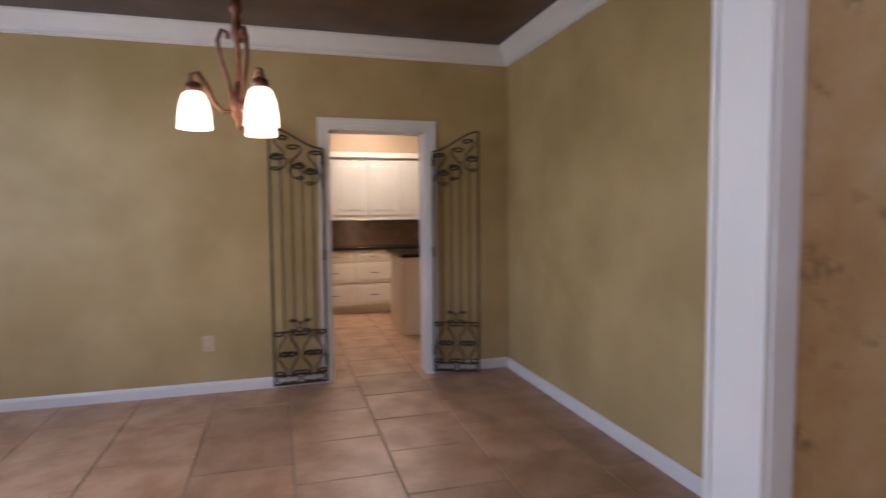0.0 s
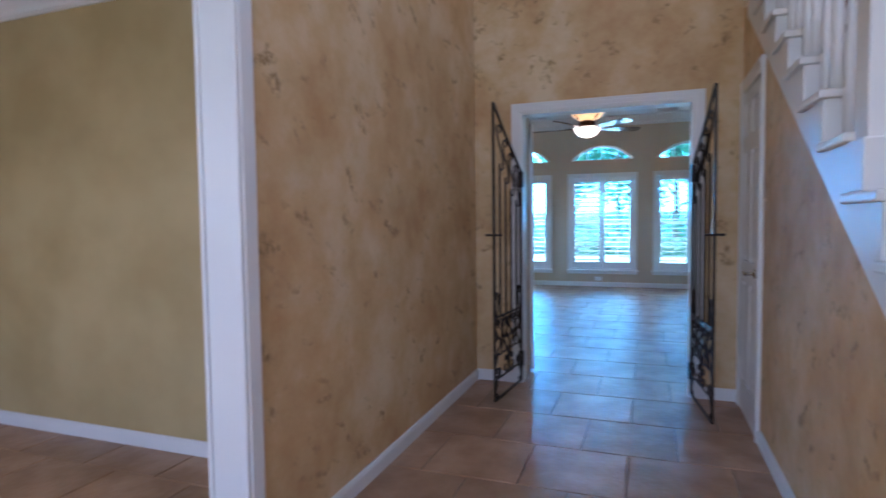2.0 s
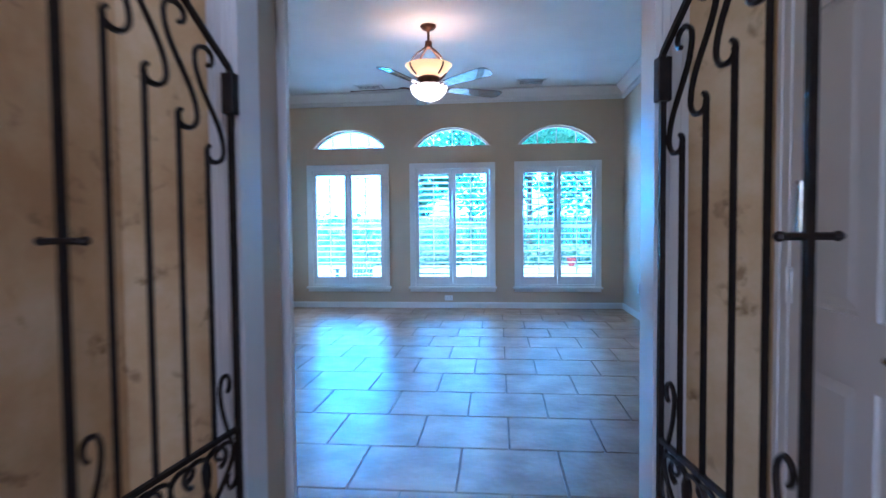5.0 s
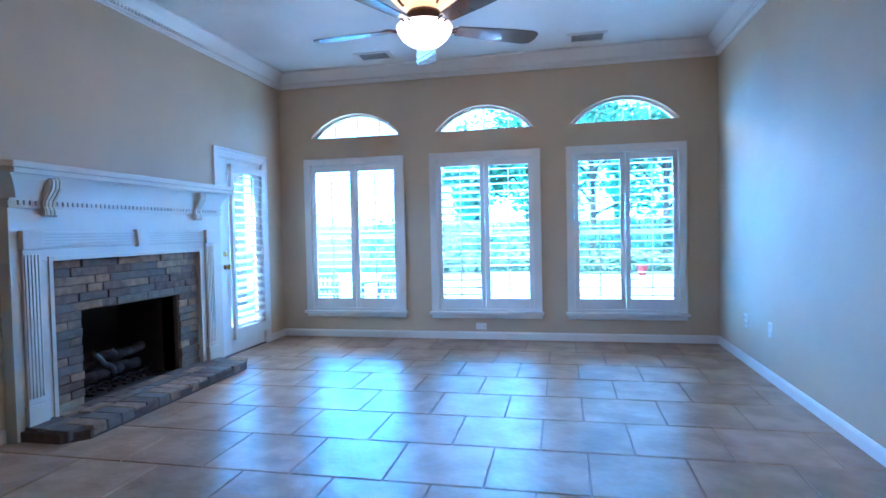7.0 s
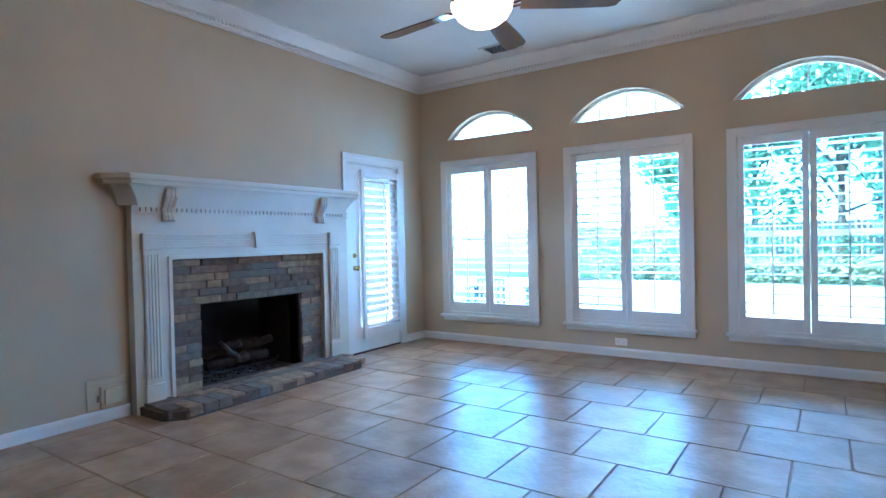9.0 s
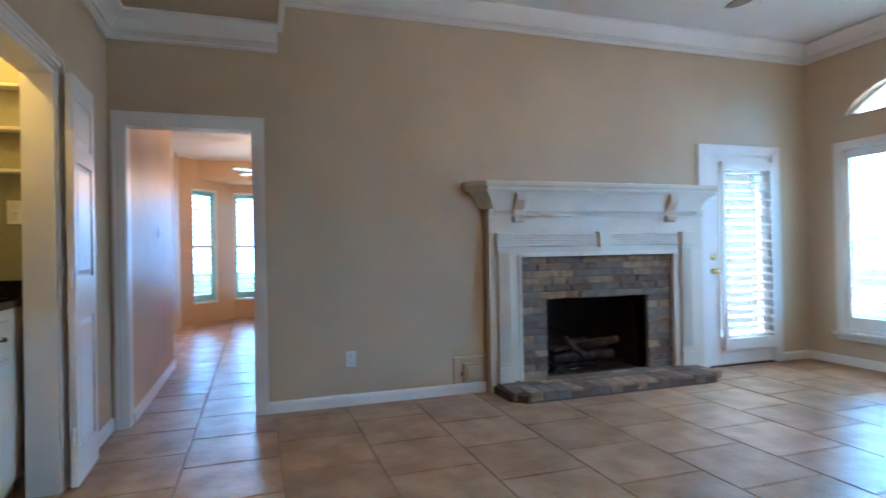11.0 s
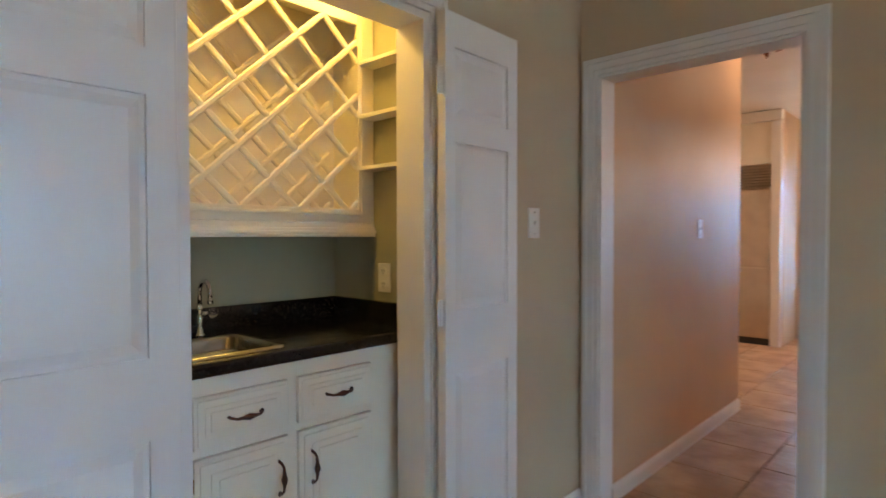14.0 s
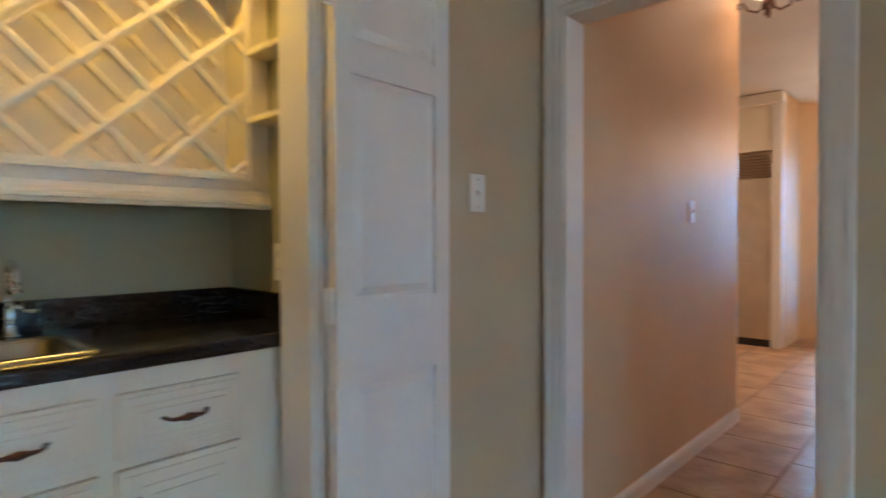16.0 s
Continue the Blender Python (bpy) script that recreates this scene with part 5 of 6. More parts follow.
shelves = thing("corner_shelves", "three narrow cream shelves beside the wine rack", "shelf", pose(0, 0, 0))
for z in (1.57, 1.775, 1.985):
    bm = bmesh.new()
    bx(bm, 0.907, 0.985, -0.428, -0.16, z - 0.016, z, 0.002)
    part("shelf", bm, CREAM, shelves)
bm = bmesh.new()
bx(bm, 0.907, 0.985, -0.428, -0.16, 2.20, 2.33)
part("top_box", bm, CREAM, shelves)

tube_light = thing("strip_light", "lit strip light under the closet head", "lamp", pose(1.38, -0.335, 2.25))
boxpart("housing", (-0.44, 0.44, -0.04, 0.04, 0.02, 0.079), CREAM, tube_light)
bm = bmesh.new()
tube(bm, [(-0.42, 0, 0.005), (0.42, 0, 0.005)], 0.014, 8)
part("lit_tube", bm, STRIPGLOW, tube_light, "glowing tube")


# ---------- plates, outlets and vents ----------
def plate(kind, m, label, w=0.072, h=0.116, material=PLASTIC, category="outlet"):
    """A wall plate facing local -y, its middle at the origin."""
    t = thing(kind, label, category, m)
    bm = bmesh.new()
    bx(bm, -w / 2, w / 2, -0.006, 0, -h / 2, h / 2, 0.002)
    part("plate", bm, material, t)
    if kind == "outlet":
        for s in (-0.026, 0.026):
            bm = bmesh.new()
            lathe(bm, [(0.017, 0), (0.017, 0.003), (0.015, 0.004)], 14)
            o = part("socket", bm, material, t)
            o.matrix_local = pose(0, -0.005, s, 90)
            bm = bmesh.new()
            bx(bm, -0.008, -0.006, -0.0105, -0.009, s - 0.002, s + 0.008)
            bx(bm, 0.006, 0.008, -0.0105, -0.009, s - 0.002, s + 0.008)
            bx(bm, -0.002, 0.002, -0.0105, -0.009, s - 0.011, s - 0.007)
            part("slots", bm, DARKSLOT, t)
    else:
        bm = bmesh.new()
        prism(bm, [(-0.006, -0.010), (-0.017, 0.004), (-0.012, 0.010), (-0.006, 0.008)], "x", -0.005, 0.005)
        part("toggle", bm, material, t)
    for s in (-h * 0.36, h * 0.36):
        bm = bmesh.new()
        lathe(bm, [(0.003, 0), (0.003, 0.002)], 8)
        o = part("screw", bm, NICKEL, t)
        o.matrix_local = pose(0, -0.006, s, 90)
    return t


plate("outlet", pose(0.0, 1.575, 0.345, 0, 0, 90), "white duplex outlet on the beige wall")
plate("outlet", pose(2.38, LY, 0.145, 0, 90, 0), "white outlet set sideways under the window")
plate("outlet", pose(LX, 4.69, 0.40, 0, 0, -90), "white outlet on the plain beige wall")
plate("outlet", pose(LX, 5.28, 0.38, 0, 0, -90), "white outlet on the plain beige wall")
plate("outlet", pose(DX, -4.58, 0.37, 0, 0, 90), "beige outlet on the olive wall", material=BEIGE)
plate("outlet", pose(0.905, -0.365, 1.125, 0, 0, 90), "white outlet over the black backsplash")
plate("switch", pose(0.905, -0.205, 1.365, 0, 0, 90), "white light switch in the bar closet", category="light switch")
plate("switch", pose(0.392, 0, 1.347, 0, 0, 180), "white light switch beside the bar closet", 0.078, 0.126, category="light switch")
plate("switch", pose(-1.30, 0.10, 1.335, 0, 0, 180), "white light switch on the salmon wall", category="light switch")
plate("switch", pose(0.0, 4.835 - 0.06, 1.30, 0, 0, 90), "white light switch between mantel and garden door", category="light switch")
plate("switch", pose(HX1, -1.18, 1.36, 0, 0, -90), "plaster-coloured switch plate beside the closet door", material=paint("glazed_plate", (0.50, 0.34, 0.19), (0.44, 0.29, 0.15), rough=0.4), category="light switch")

hatch = thing("wall_hatch", "small beige framed access hatch low on the wall", "access hatch", pose(0, 2.505, 0.165))
for nm, (a, b, c, d), o in (("board", (-0.125, 0.135, -0.078, 0.13), 0.012), ("frame", (-0.045, 0.115, -0.075, 0.08), 0.030), ("door", (-0.022, 0.092, -0.05, 0.056), 0.040)):
    bm = bmesh.new()
    bx(bm, 0.0, o, a, b, c, d, 0.006)
    part(nm, bm, HATCHPAINT, hatch)
bm = bmesh.new()
tube(bm, [(0.018, -0.06, -0.02), (0.024, -0.06, 0.02)], 0.005, 6)
part("catch", bm, NICKEL, hatch)


def ceiling_vent(x, y):
    v = thing("ceiling_vent", "white louvred ceiling air vent", "vent", pose(x, y, LZ), "ceiling vents")
    bm = bmesh.new()
    for s in ((-0.19, 0.19, -0.13, -0.10), (-0.19, 0.19, 0.10, 0.13), (-0.19, -0.15, -0.10, 0.10), (0.15, 0.19, -0.10, 0.10)):
        bx(bm, s[0], s[1], s[2], s[3], -0.012, 0.0, 0.003)
    part("frame", bm, CEILING, v)
    # dark sheet stands for the shade in the duct behind the slats
    bm = bmesh.new()
    bx(bm, -0.15, 0.15, -0.10, 0.10, -0.003, -0.001)
    part("duct_shade", bm, DARKSLOT, v)
    for k in range(7):
        bm = bmesh.new()
        yy = -0.09 + 0.03 * k
        prism(bm, [(yy, -0.010), (yy + 0.016, -0.003), (yy + 0.017, -0.005), (yy + 0.002, -0.012)], "x", -0.15, 0.15)
        part("slat", bm, CEILING, v)


ceiling_vent(1.35, 5.72)
ceiling_vent(3.54, 5.72)


# ---------- ceiling fan ----------
fan = thing("ceiling_fan", "bronze ceiling fan with amber up-bowl and lit glass bowl", "ceiling fan", pose(2.44, 3.47, 0))
bm = bmesh.new()
lathe(bm, [(0.075, LZ), (0.078, LZ - 0.015), (0.055, LZ - 0.04), (0.02, LZ - 0.055), (0.013, LZ - 0.06), (0.013, LZ - 0.14), (0.032, LZ - 0.15), (0.036, LZ - 0.20), (0.02, LZ - 0.22)], 20)
part("canopy", bm, BRONZE, fan, "", True)
for k in range(4):
    a = radians(45 + 90 * k)
    bm = bmesh.new()
    pts = []
    for s in range(11):
        t = s / 10
        rr = 0.02 + 0.205 * math.sin(t * math.pi * 0.62) - 0.10 * max(0, t - 0.72) * 2.2
        pts.append((rr * math.cos(a), rr * math.sin(a), LZ - 0.20 - 0.28 * t))
    tube(bm, pts, 0.009, 6)
    part("arm", bm, BRONZE, fan, "", True)
bm = bmesh.new()
prof = [(0.06, 2.60), (0.12, 2.62), (0.18, 2.66), (0.215, 2.70), (0.225, 2.715), (0.215, 2.718), (0.17, 2.675), (0.11, 2.635), (0.05, 2.612)]
lathe(bm, prof, 28)
ob = part("up_bowl", bm, AMBERGLASS, fan, "glowing amber glass bowl", True)
ob.visible_shadow = False
bm = bmesh.new()
lathe(bm, [(0.05, 2.62), (0.105, 2.60), (0.115, 2.575), (0.10, 2.55), (0.12, 2.535), (0.12, 2.52), (0.06, 2.51)], 24)
part("motor_housing", bm, BRONZE, fan, "", True)
bm = bmesh.new()
lathe(bm, [(0.172, 2.515), (0.178, 2.505), (0.17, 2.475), (0.145, 2.435), (0.10, 2.40), (0.05, 2.383), (0.005, 2.378)], 28)
ob = part("light_bowl", bm, LAMPGLASS, fan, "glowing frosted glass bowl", True)
ob.visible_shadow = False
blade_mesh = None
for k in range(5):
    m = pose(0, 0, 2.507, 0, 0, 31 + 72 * k)
    if blade_mesh is None:
        bm = bmesh.new()
        outline = [(0.20, -0.045), (0.35, -0.062), (0.55, -0.078), (0.68, -0.082), (0.715, -0.06), (0.72, 0.0), (0.70, 0.055), (0.66, 0.068), (0.45, 0.066), (0.20, 0.05)]
        prism(bm, [(x, y) for x, y in outline], "z", -0.004, 0.004)
        for v in bm.verts:
            v.co.x *= 1.09
            v.co.z -= v.co.y * 0.21
        ob = part("blade", bm, BLADE, fan, "dark walnut blade")
        blade_mesh = ob.data
        bm = bmesh.new()
        for s in (-0.018, 0.018):
            tube(bm, [(0.09, s * 0.6, -0.02), (0.16, s * 1.2, -0.012), (0.24, s * 1.4, 0.008 - s * 0.2), (0.29, 0.0, 0.010)], 0.007, 6)
        br = part("blade_bracket", bm, BRONZE, ob, "", True)
        bracket_mesh = br.data
    else:
        ob = tagged(new("blade", blade_mesh), "dark walnut blade")
        ob.parent = fan
        br = new("blade_bracket", bracket_mesh)
        br.parent = ob
    ob.matrix_local = m


# ---------- dining chandelier ----------
CH = (-0.04, -4.23)
REACH = 0.77                           # how far the arms reach out
chand = thing("chandelier", "copper chandelier with lit white glass shades", "chandelier", pose(CH[0], CH[1], -0.045))
bm = bmesh.new()
lathe(bm, [(0.065, DZ + 0.044), (0.06, DZ - 0.02), (0.02, DZ - 0.03), (0.014, DZ - 0.04), (0.014, 2.40), (0.03, 2.385), (0.034, 2.34), (0.016, 2.31), (0.026, 2.27), (0.030, 2.22), (0.014, 2.18), (0.012, 2.0)], 14)
part("stem", bm, COPPER, chand, "", True)
bm = bmesh.new()
lathe(bm, [(0.012, 2.0), (0.03, 1.93), (0.042, 1.88), (0.03, 1.83), (0.012, 1.80), (0.018, 1.785), (0.004, 1.765)], 14)
part("finial", bm, COPPER, chand, "", True)
for k in range(3):
    a = radians(32 + 120 * k)
    ca, sa = math.cos(a), math.sin(a)
    bm = bmesh.new()
    arm = [(0.03, 1.86), (0.09, 1.85), (0.15, 1.90), (0.19, 1.98), (0.235, 2.03), (0.27, 2.02), (0.28, 1.985), (0.265, 1.965)]
    tube(bm, [(r * REACH * ca, r * REACH * sa, z) for r, z in arm], 0.011, 7)
    up = [(0.03, 1.88), (0.06, 2.0), (0.10, 2.10), (0.115, 2.19), (0.09, 2.24), (0.06, 2.23), (0.055, 2.20)]
    tube(bm, [(r * REACH * ca, r * REACH * sa, z) for r, z in up], 0.011, 7)
    hr = part("arm", bm, COPPER, chand, "", True)
    bm = bmesh.new()
    lathe(bm, [(0.012, 1.99), (0.036, 1.975), (0.036, 1.945), (0.03, 1.935)], 14, (0.262 * REACH * ca, 0.262 * REACH * sa, 0))
    part("shade_cap", bm, COPPER, hr, "", True)
    bm = bmesh.new()
    lathe(bm, [(0.034, 1.94), (0.052, 1.925), (0.066, 1.885), (0.075, 1.83), (0.080, 1.765), (0.076, 1.765), (0.070, 1.83), (0.060, 1.885), (0.046, 1.92), (0.02, 1.93)], 20, (0.262 * REACH * ca, 0.262 * REACH * sa, 0))
    ob = part("shade", bm, LAMPGLASS, chand, "glowing white glass shade", True)
    ob.visible_shadow = False


# ---------- kitchen seen through the doorway ----------
def base_unit(x, y0, y1, kind):
    u = thing("kitchen_base_cabinet", "cream kitchen base cabinet under dark counter", "cabinet", pose(x, 0, 0), "kitchen base cabinets")
    bm = bmesh.new()
    bx(bm, -0.60, -0.02, y0 + 0.001, y1 - 0.001, 0.09, 0.84)
    bx(bm, -0.60, -0.08, y0 + 0.001, y1 - 0.001, 0.0, 0.09)
    part("body", bm, CREAM, u)
    rows = ((0.70, 0.82), (0.42, 0.67), (0.12, 0.39)) if kind == "drawers" else ((0.70, 0.82), (0.12, 0.67))
    for z0, z1 in rows:
        bm = bmesh.new()
        bx(bm, -0.02, 0.0, y0 + 0.02, y1 - 0.02, z0, z1, 0.004)
        bx(bm, 0.0, 0.007, y0 + 0.06, y1 - 0.06, z0 + 0.035, z1 - 0.035, 0.003)
        d = part("drawer" if z1 - z0 < 0.3 else "door", bm, CREAM, u)
        bm = bmesh.new()
        ym = (y0 + y1) / 2
        tube(bm, [(0.005, ym - 0.05, (z0 + z1) / 2), (0.028, ym - 0.03, (z0 + z1) / 2), (0.028, ym + 0.03, (z0 + z1) / 2), (0.005, ym + 0.05, (z0 + z1) / 2)], 0.005, 5)
        part("pull", bm, BRONZE, d)


def wall_unit(x, y0, y1):
    u = thing("kitchen_wall_cabinet", "cream kitchen wall cabinet", "cabinet", pose(x, 0, 0), "kitchen wall cabinets")
    bm = bmesh.new()
    bx(bm, -0.33, -0.02, y0 + 0.001, y1 - 0.001, 1.25, 2.06)
    part("body", bm, CREAM, u)
    bm = bmesh.new()
    bx(bm, -0.02, 0.0, y0 + 0.01, y1 - 0.01, 1.29, 2.02, 0.004)
    bx(bm, 0.0, 0.008, y0 + 0.08, y1 - 0.08, 1.36, 1.95, 0.004)
    part("door", bm, CREAM, u)
    bm = bmesh.new()
    bx(bm, -0.33, 0.02, y0, y1, 2.06, 2.13, 0.006)
    part("cornice", bm, CREAM, u)
    boxpart("light_rail", (-0.33, 0.008, y0, y1, 1.225, 1.25), CREAM, u)


for k, kd in enumerate(("doors", "doors", "drawers", "drawers", "drawers", "doors")):
    base_unit(-4.42, -4.70 + 0.52 * k, -4.18 + 0.52 * k, kd)
for k in range(7):
    wall_unit(-4.70, -4.70 + 0.45 * k, -4.25 + 0.45 * k)
ct = thing("kitchen_countertop", "dark granite kitchen countertop", "countertop", pose(0, 0, 0))
boxpart("slab", (-5.03, -4.38, -4.72, -1.56, 0.842, 0.88), GRANITE, ct, "", 0.006)
slab("backsplash", [(-5.048, -5.03, -4.72, -1.56, 0.882, 1.224)], BACKSPLASH, "brown stone kitchen backsplash", "backsplash")
isl = thing("kitchen_island", "cream kitchen island with a dark counter", "kitchen island", pose(0, 0, 0))
boxpart("body", (-3.75, -2.95, -2.79, -1.35, 0.0, 0.84), CREAM, isl, "", 0.004)
boxpart("top", (-3.80, -2.90, -2.84, -1.30, 0.842, 0.88), GRANITE, isl, "dark granite top", 0.006)
boxpart("end_panel", (-3.68, -3.02, -2.797, -2.79, 0.12, 0.78), CREAM, isl, "", 0.002)

fridge = thing("refrigerator", "built-in stainless refrigerator with top grille", "refrigerator", pose(-5.0, 0, 0))
boxpart("body", (-0.045, 0.0, -1.27, -0.365, 0.08, 1.84), STEEL, fridge, "", 0.006)
boxpart("freezer_drawer", (0.0, 0.02, -1.265, -0.37, 0.10, 0.91), STEEL, fridge, "", 0.004)
boxpart("door", (0.0, 0.02, -1.265, -0.37, 0.93, 1.83), STEEL, fridge, "", 0.004)
boxpart("kick", (-0.045, -0.01, -1.26, -0.37, 0.0, 0.08), DARKSLOT, fridge, "dark toe kick", 0.0)
boxpart("grille_back", (-0.045, -0.02, -1.26, -0.37, 1.85, 2.12), STEEL, fridge, "steel grille recess", 0.0)
for k in range(8):
    bm = bmesh.new()
    z = 1.862 + 0.033 * k
    prism(bm, [(-0.018, z + 0.02), (0.012, z), (0.016, z + 0.004), (-0.014, z + 0.025)], "y", -1.26, -0.37)
    part("grille_slat", bm, STEEL, fridge)
bm = bmesh.new()
tube(bm, [(0.02, -1.20, 1.05), (0.055, -1.20, 1.08), (0.055, -1.20, 1.70), (0.02, -1.20, 1.73)], 0.01, 6)
part("handle", bm, STEEL, fridge)
sur = thing("refrigerator_surround", "cream panel and pilaster round the refrigerator", "cabinet", pose(-5.0, 0, 0))
boxpart("pilaster", (-0.045, 0.03, -0.36, -0.255, 0.0, 2.62), WHITE, sur, "", 0.006)
boxpart("upper_panel", (-0.045, 0.012, -1.27, -0.36, 2.13, 2.62), CREAM, sur, "", 0.005)
boxpart("cornice", (-0.045, 0.06, -1.29, -0.24, 2.62, 2.74), WHITE, sur, "", 0.01)
slab("wall_fridge_return", [(-5.80, -5.05, -0.40, -0.255, -0.01, KZ)], TAN, "tan wall return beside the refrigerator", "wall")
plate("outlet", bay_angled @ pose(1.09, 0, 0.40), "white outlet on the tan bay wall")

lamp = thing("ceiling_light", "dark bronze scrolled ceiling light in the passage", "ceiling light", pose(-2.0, 0.30, 0))
bm = bmesh.new()
lathe(bm, [(0.07, KZ), (0.066, KZ - 0.02), (0.02, KZ - 0.035), (0.014, KZ - 0.10), (0.034, KZ - 0.13), (0.038, KZ - 0.16), (0.012, KZ - 0.19), (0.018, KZ - 0.205), (0.004, KZ - 0.235)], 14)
part("stem", bm, BRONZE, lamp, "", True)
bm = bmesh.new()
lathe(bm, [(0.04, KZ - 0.10), (0.10, KZ - 0.085), (0.14, KZ - 0.05), (0.145, KZ - 0.045), (0.10, KZ - 0.075), (0.03, KZ - 0.09)], 18)
part("glass_bowl", bm, LAMPGLASS, lamp, "lit frosted glass bowl", True).visible_shadow = False
for k in range(4):
    a = radians(20 + 90 * k)
    bm = bmesh.new()
    tube(bm, [(r * math.cos(a), r * math.sin(a), KZ - d) for r, d in ((0.02, 0.16), (0.06, 0.19), (0.11, 0.17), (0.14, 0.12), (0.165, 0.13), (0.16, 0.155), (0.145, 0.15))], 0.008, 6)
    part("arm", bm, BRONZE, lamp, "", True)

bf = thing("ceiling_fan", "dark breakfast room ceiling fan with lit bowl", "ceiling fan", pose(-4.6, 1.12, 0))
bm = bmesh.new()
lathe(bm, [(0.06, KZ), (0.05, KZ - 0.04), (0.014, KZ - 0.05), (0.014, KZ - 0.30), (0.09, KZ - 0.31), (0.10, KZ - 0.39), (0.05, KZ - 0.42)], 16)
part("motor", bm, BRONZE, bf, "", True)
bm = bmesh.new()
lathe(bm, [(0.10, KZ - 0.43), (0.13, KZ - 0.47), (0.10, KZ - 0.53), (0.01, KZ - 0.55)], 18)
part("light_bowl", bm, LAMPGLASS, bf, "glowing glass bowl", True).visible_shadow = False
for k in range(5):
    bm = bmesh.new()
    prism(bm, [(0.10, -0.03), (0.30, -0.055), (0.58, -0.06), (0.60, 0.05), (0.30, 0.05), (0.10, 0.03)], "z", -0.004, 0.004)
    ob = part("blade", bm, BLADE, bf)
    ob.matrix_local = pose(0, 0, KZ - 0.38, 8, 0, 15 + 72 * k)


# ---------- garden ----------
GZ = -0.30
bm = bmesh.new()
bx(bm, -60, 60, -50, 90, GZ - 0.2, GZ - 0.05)
setting("ground", bm, LAWN, "summer lawn reaching to the distance", "ground")
bm = bmesh.new()
bx(bm, -16, 18, LY + 0.15, 19.4, GZ - 0.06, GZ)
# unseen pale strip added to brighten the view from the bay windows
bx(bm, -16, -7.4, -8.0, LY + 0.15, GZ - 0.06, GZ)
setting("pavement", bm, PAVING, "pale concrete patio behind the house", "patio")
rng = random.Random(21)


def leaf_cloud(name, owner, blobs, count, size, material, seed):
    """Many small bent leaves scattered through lumpy blobs (x, y, z, rx, ry, rz)."""
    r = random.Random(seed)
    verts, faces = [], []
    for i in range(count):
        b = r.choice(blobs)
        while True:
            p = Vector((r.uniform(-1, 1), r.uniform(-1, 1), r.uniform(-1, 1)))
            if 0.25 < p.length < 1.0:
                break
        c = Vector((b[0] + p.x * b[3], b[1] + p.y * b[4], b[2] + p.z * b[5]))
        s = size * r.uniform(0.6, 1.4)
        u = Vector((r.uniform(-1, 1), r.uniform(-1, 1), r.uniform(-0.6, 0.6))).normalized()
        v = u.orthogonal().normalized()
        k = len(verts)
        verts += [c - u * s, c + v * s * 0.45, c + u * s, c - v * s * 0.45]
        faces.append((k, k + 1, k + 2, k + 3))
    me = bpy.data.meshes.new(name)
    me.from_pydata([tuple(v) for v in verts], [], faces)
    me.materials.append(material)
    ob = new(name, me)
    if owner:
        ob.parent = owner
    return ob


def tree(x, y, h, spread, seed, label):
    r = random.Random(seed)
    t = thing("tree", label, "tree", pose(x, y, GZ - 0.06))
    bm = bmesh.new()
    pts = [(0.12 * noise.noise((seed, k, 0)) * k, 0.12 * noise.noise((seed, k, 7)) * k, h * 0.62 * k / 7) for k in range(8)]
    tube(bm, pts, [0.16 * (1 - 0.09 * k) for k in range(8)], 9)
    part("trunk", bm, BARK, t, "", True)
    blobs = []
    bm = bmesh.new()
    for k in range(9):
        a = 2.4 * k + r.uniform(-0.4, 0.4)
        z0 = h * (0.25 + 0.04 * k)
        d = spread * r.uniform(0.45, 1.0)
        e = Vector((d * math.cos(a), d * math.sin(a), z0 + h * r.uniform(0.1, 0.35)))
        tube(bm, [(0, 0, z0), (e.x * 0.5, e.y * 0.5, z0 + (e.z - z0) * 0.6), tuple(e)], [0.06, 0.04, 0.015], 6)
        blobs.append((e.x, e.y, e.z, spread * 0.42, spread * 0.42, h * 0.13))
        blobs.append((e.x * 0.6, e.y * 0.6, e.z - h * 0.06, spread * 0.36, spread * 0.36, h * 0.11))
    part("limbs", bm, BARK, t, "", True)
    blobs.append((0, 0, h * 0.85, spread * 0.5, spread * 0.5, h * 0.16))
    tagged(leaf_cloud("crown", t, blobs, 2200, 0.16, LEAF, seed), kind="stuff")
    return t


for k, (x, y, h, s) in enumerate(((4.4, 21.5, 8.2, 2.6), (6.8, 20.6, 8.6, 2.7), (8.9, 22.0, 8.0, 2.7), (1.9, 23.5, 7.6, 2.2), (-0.4, 24.5, 6.6, 1.9), (11.8, 21.0, 8.5, 2.9), (5.6, 25.5, 9.0, 2.8))):
    tree(x, y, h, s, 40 + k, "leafy green garden tree behind the hedge")


def shrub(name, x0, x1, y, h, depth, count, material, seed, label, category="hedge"):
    r = random.Random(seed)
    n = max(2, int((x1 - x0) / 0.6))
    blobs = [(x0 + (x1 - x0) * (k + 0.5) / n, y + r.uniform(-0.1, 0.1), GZ + h * r.uniform(0.42, 0.55), 0.5, depth, h * r.uniform(0.45, 0.58)) for k in range(n)]
    return tagged(leaf_cloud(name, None, blobs, count, 0.10, material, seed), label, category, "", "stuff")


shrub("hedge", -4.5, 13.0, 20.2, 2.0, 0.7, 3600, LEAF, 5, "dense clipped green garden hedge")
shrub("flower_bed", -2.5, 12.5, 19.2, 0.75, 0.4, 5000, LEAFPALE, 6, "pale flowering border along the patio", "flower bed")

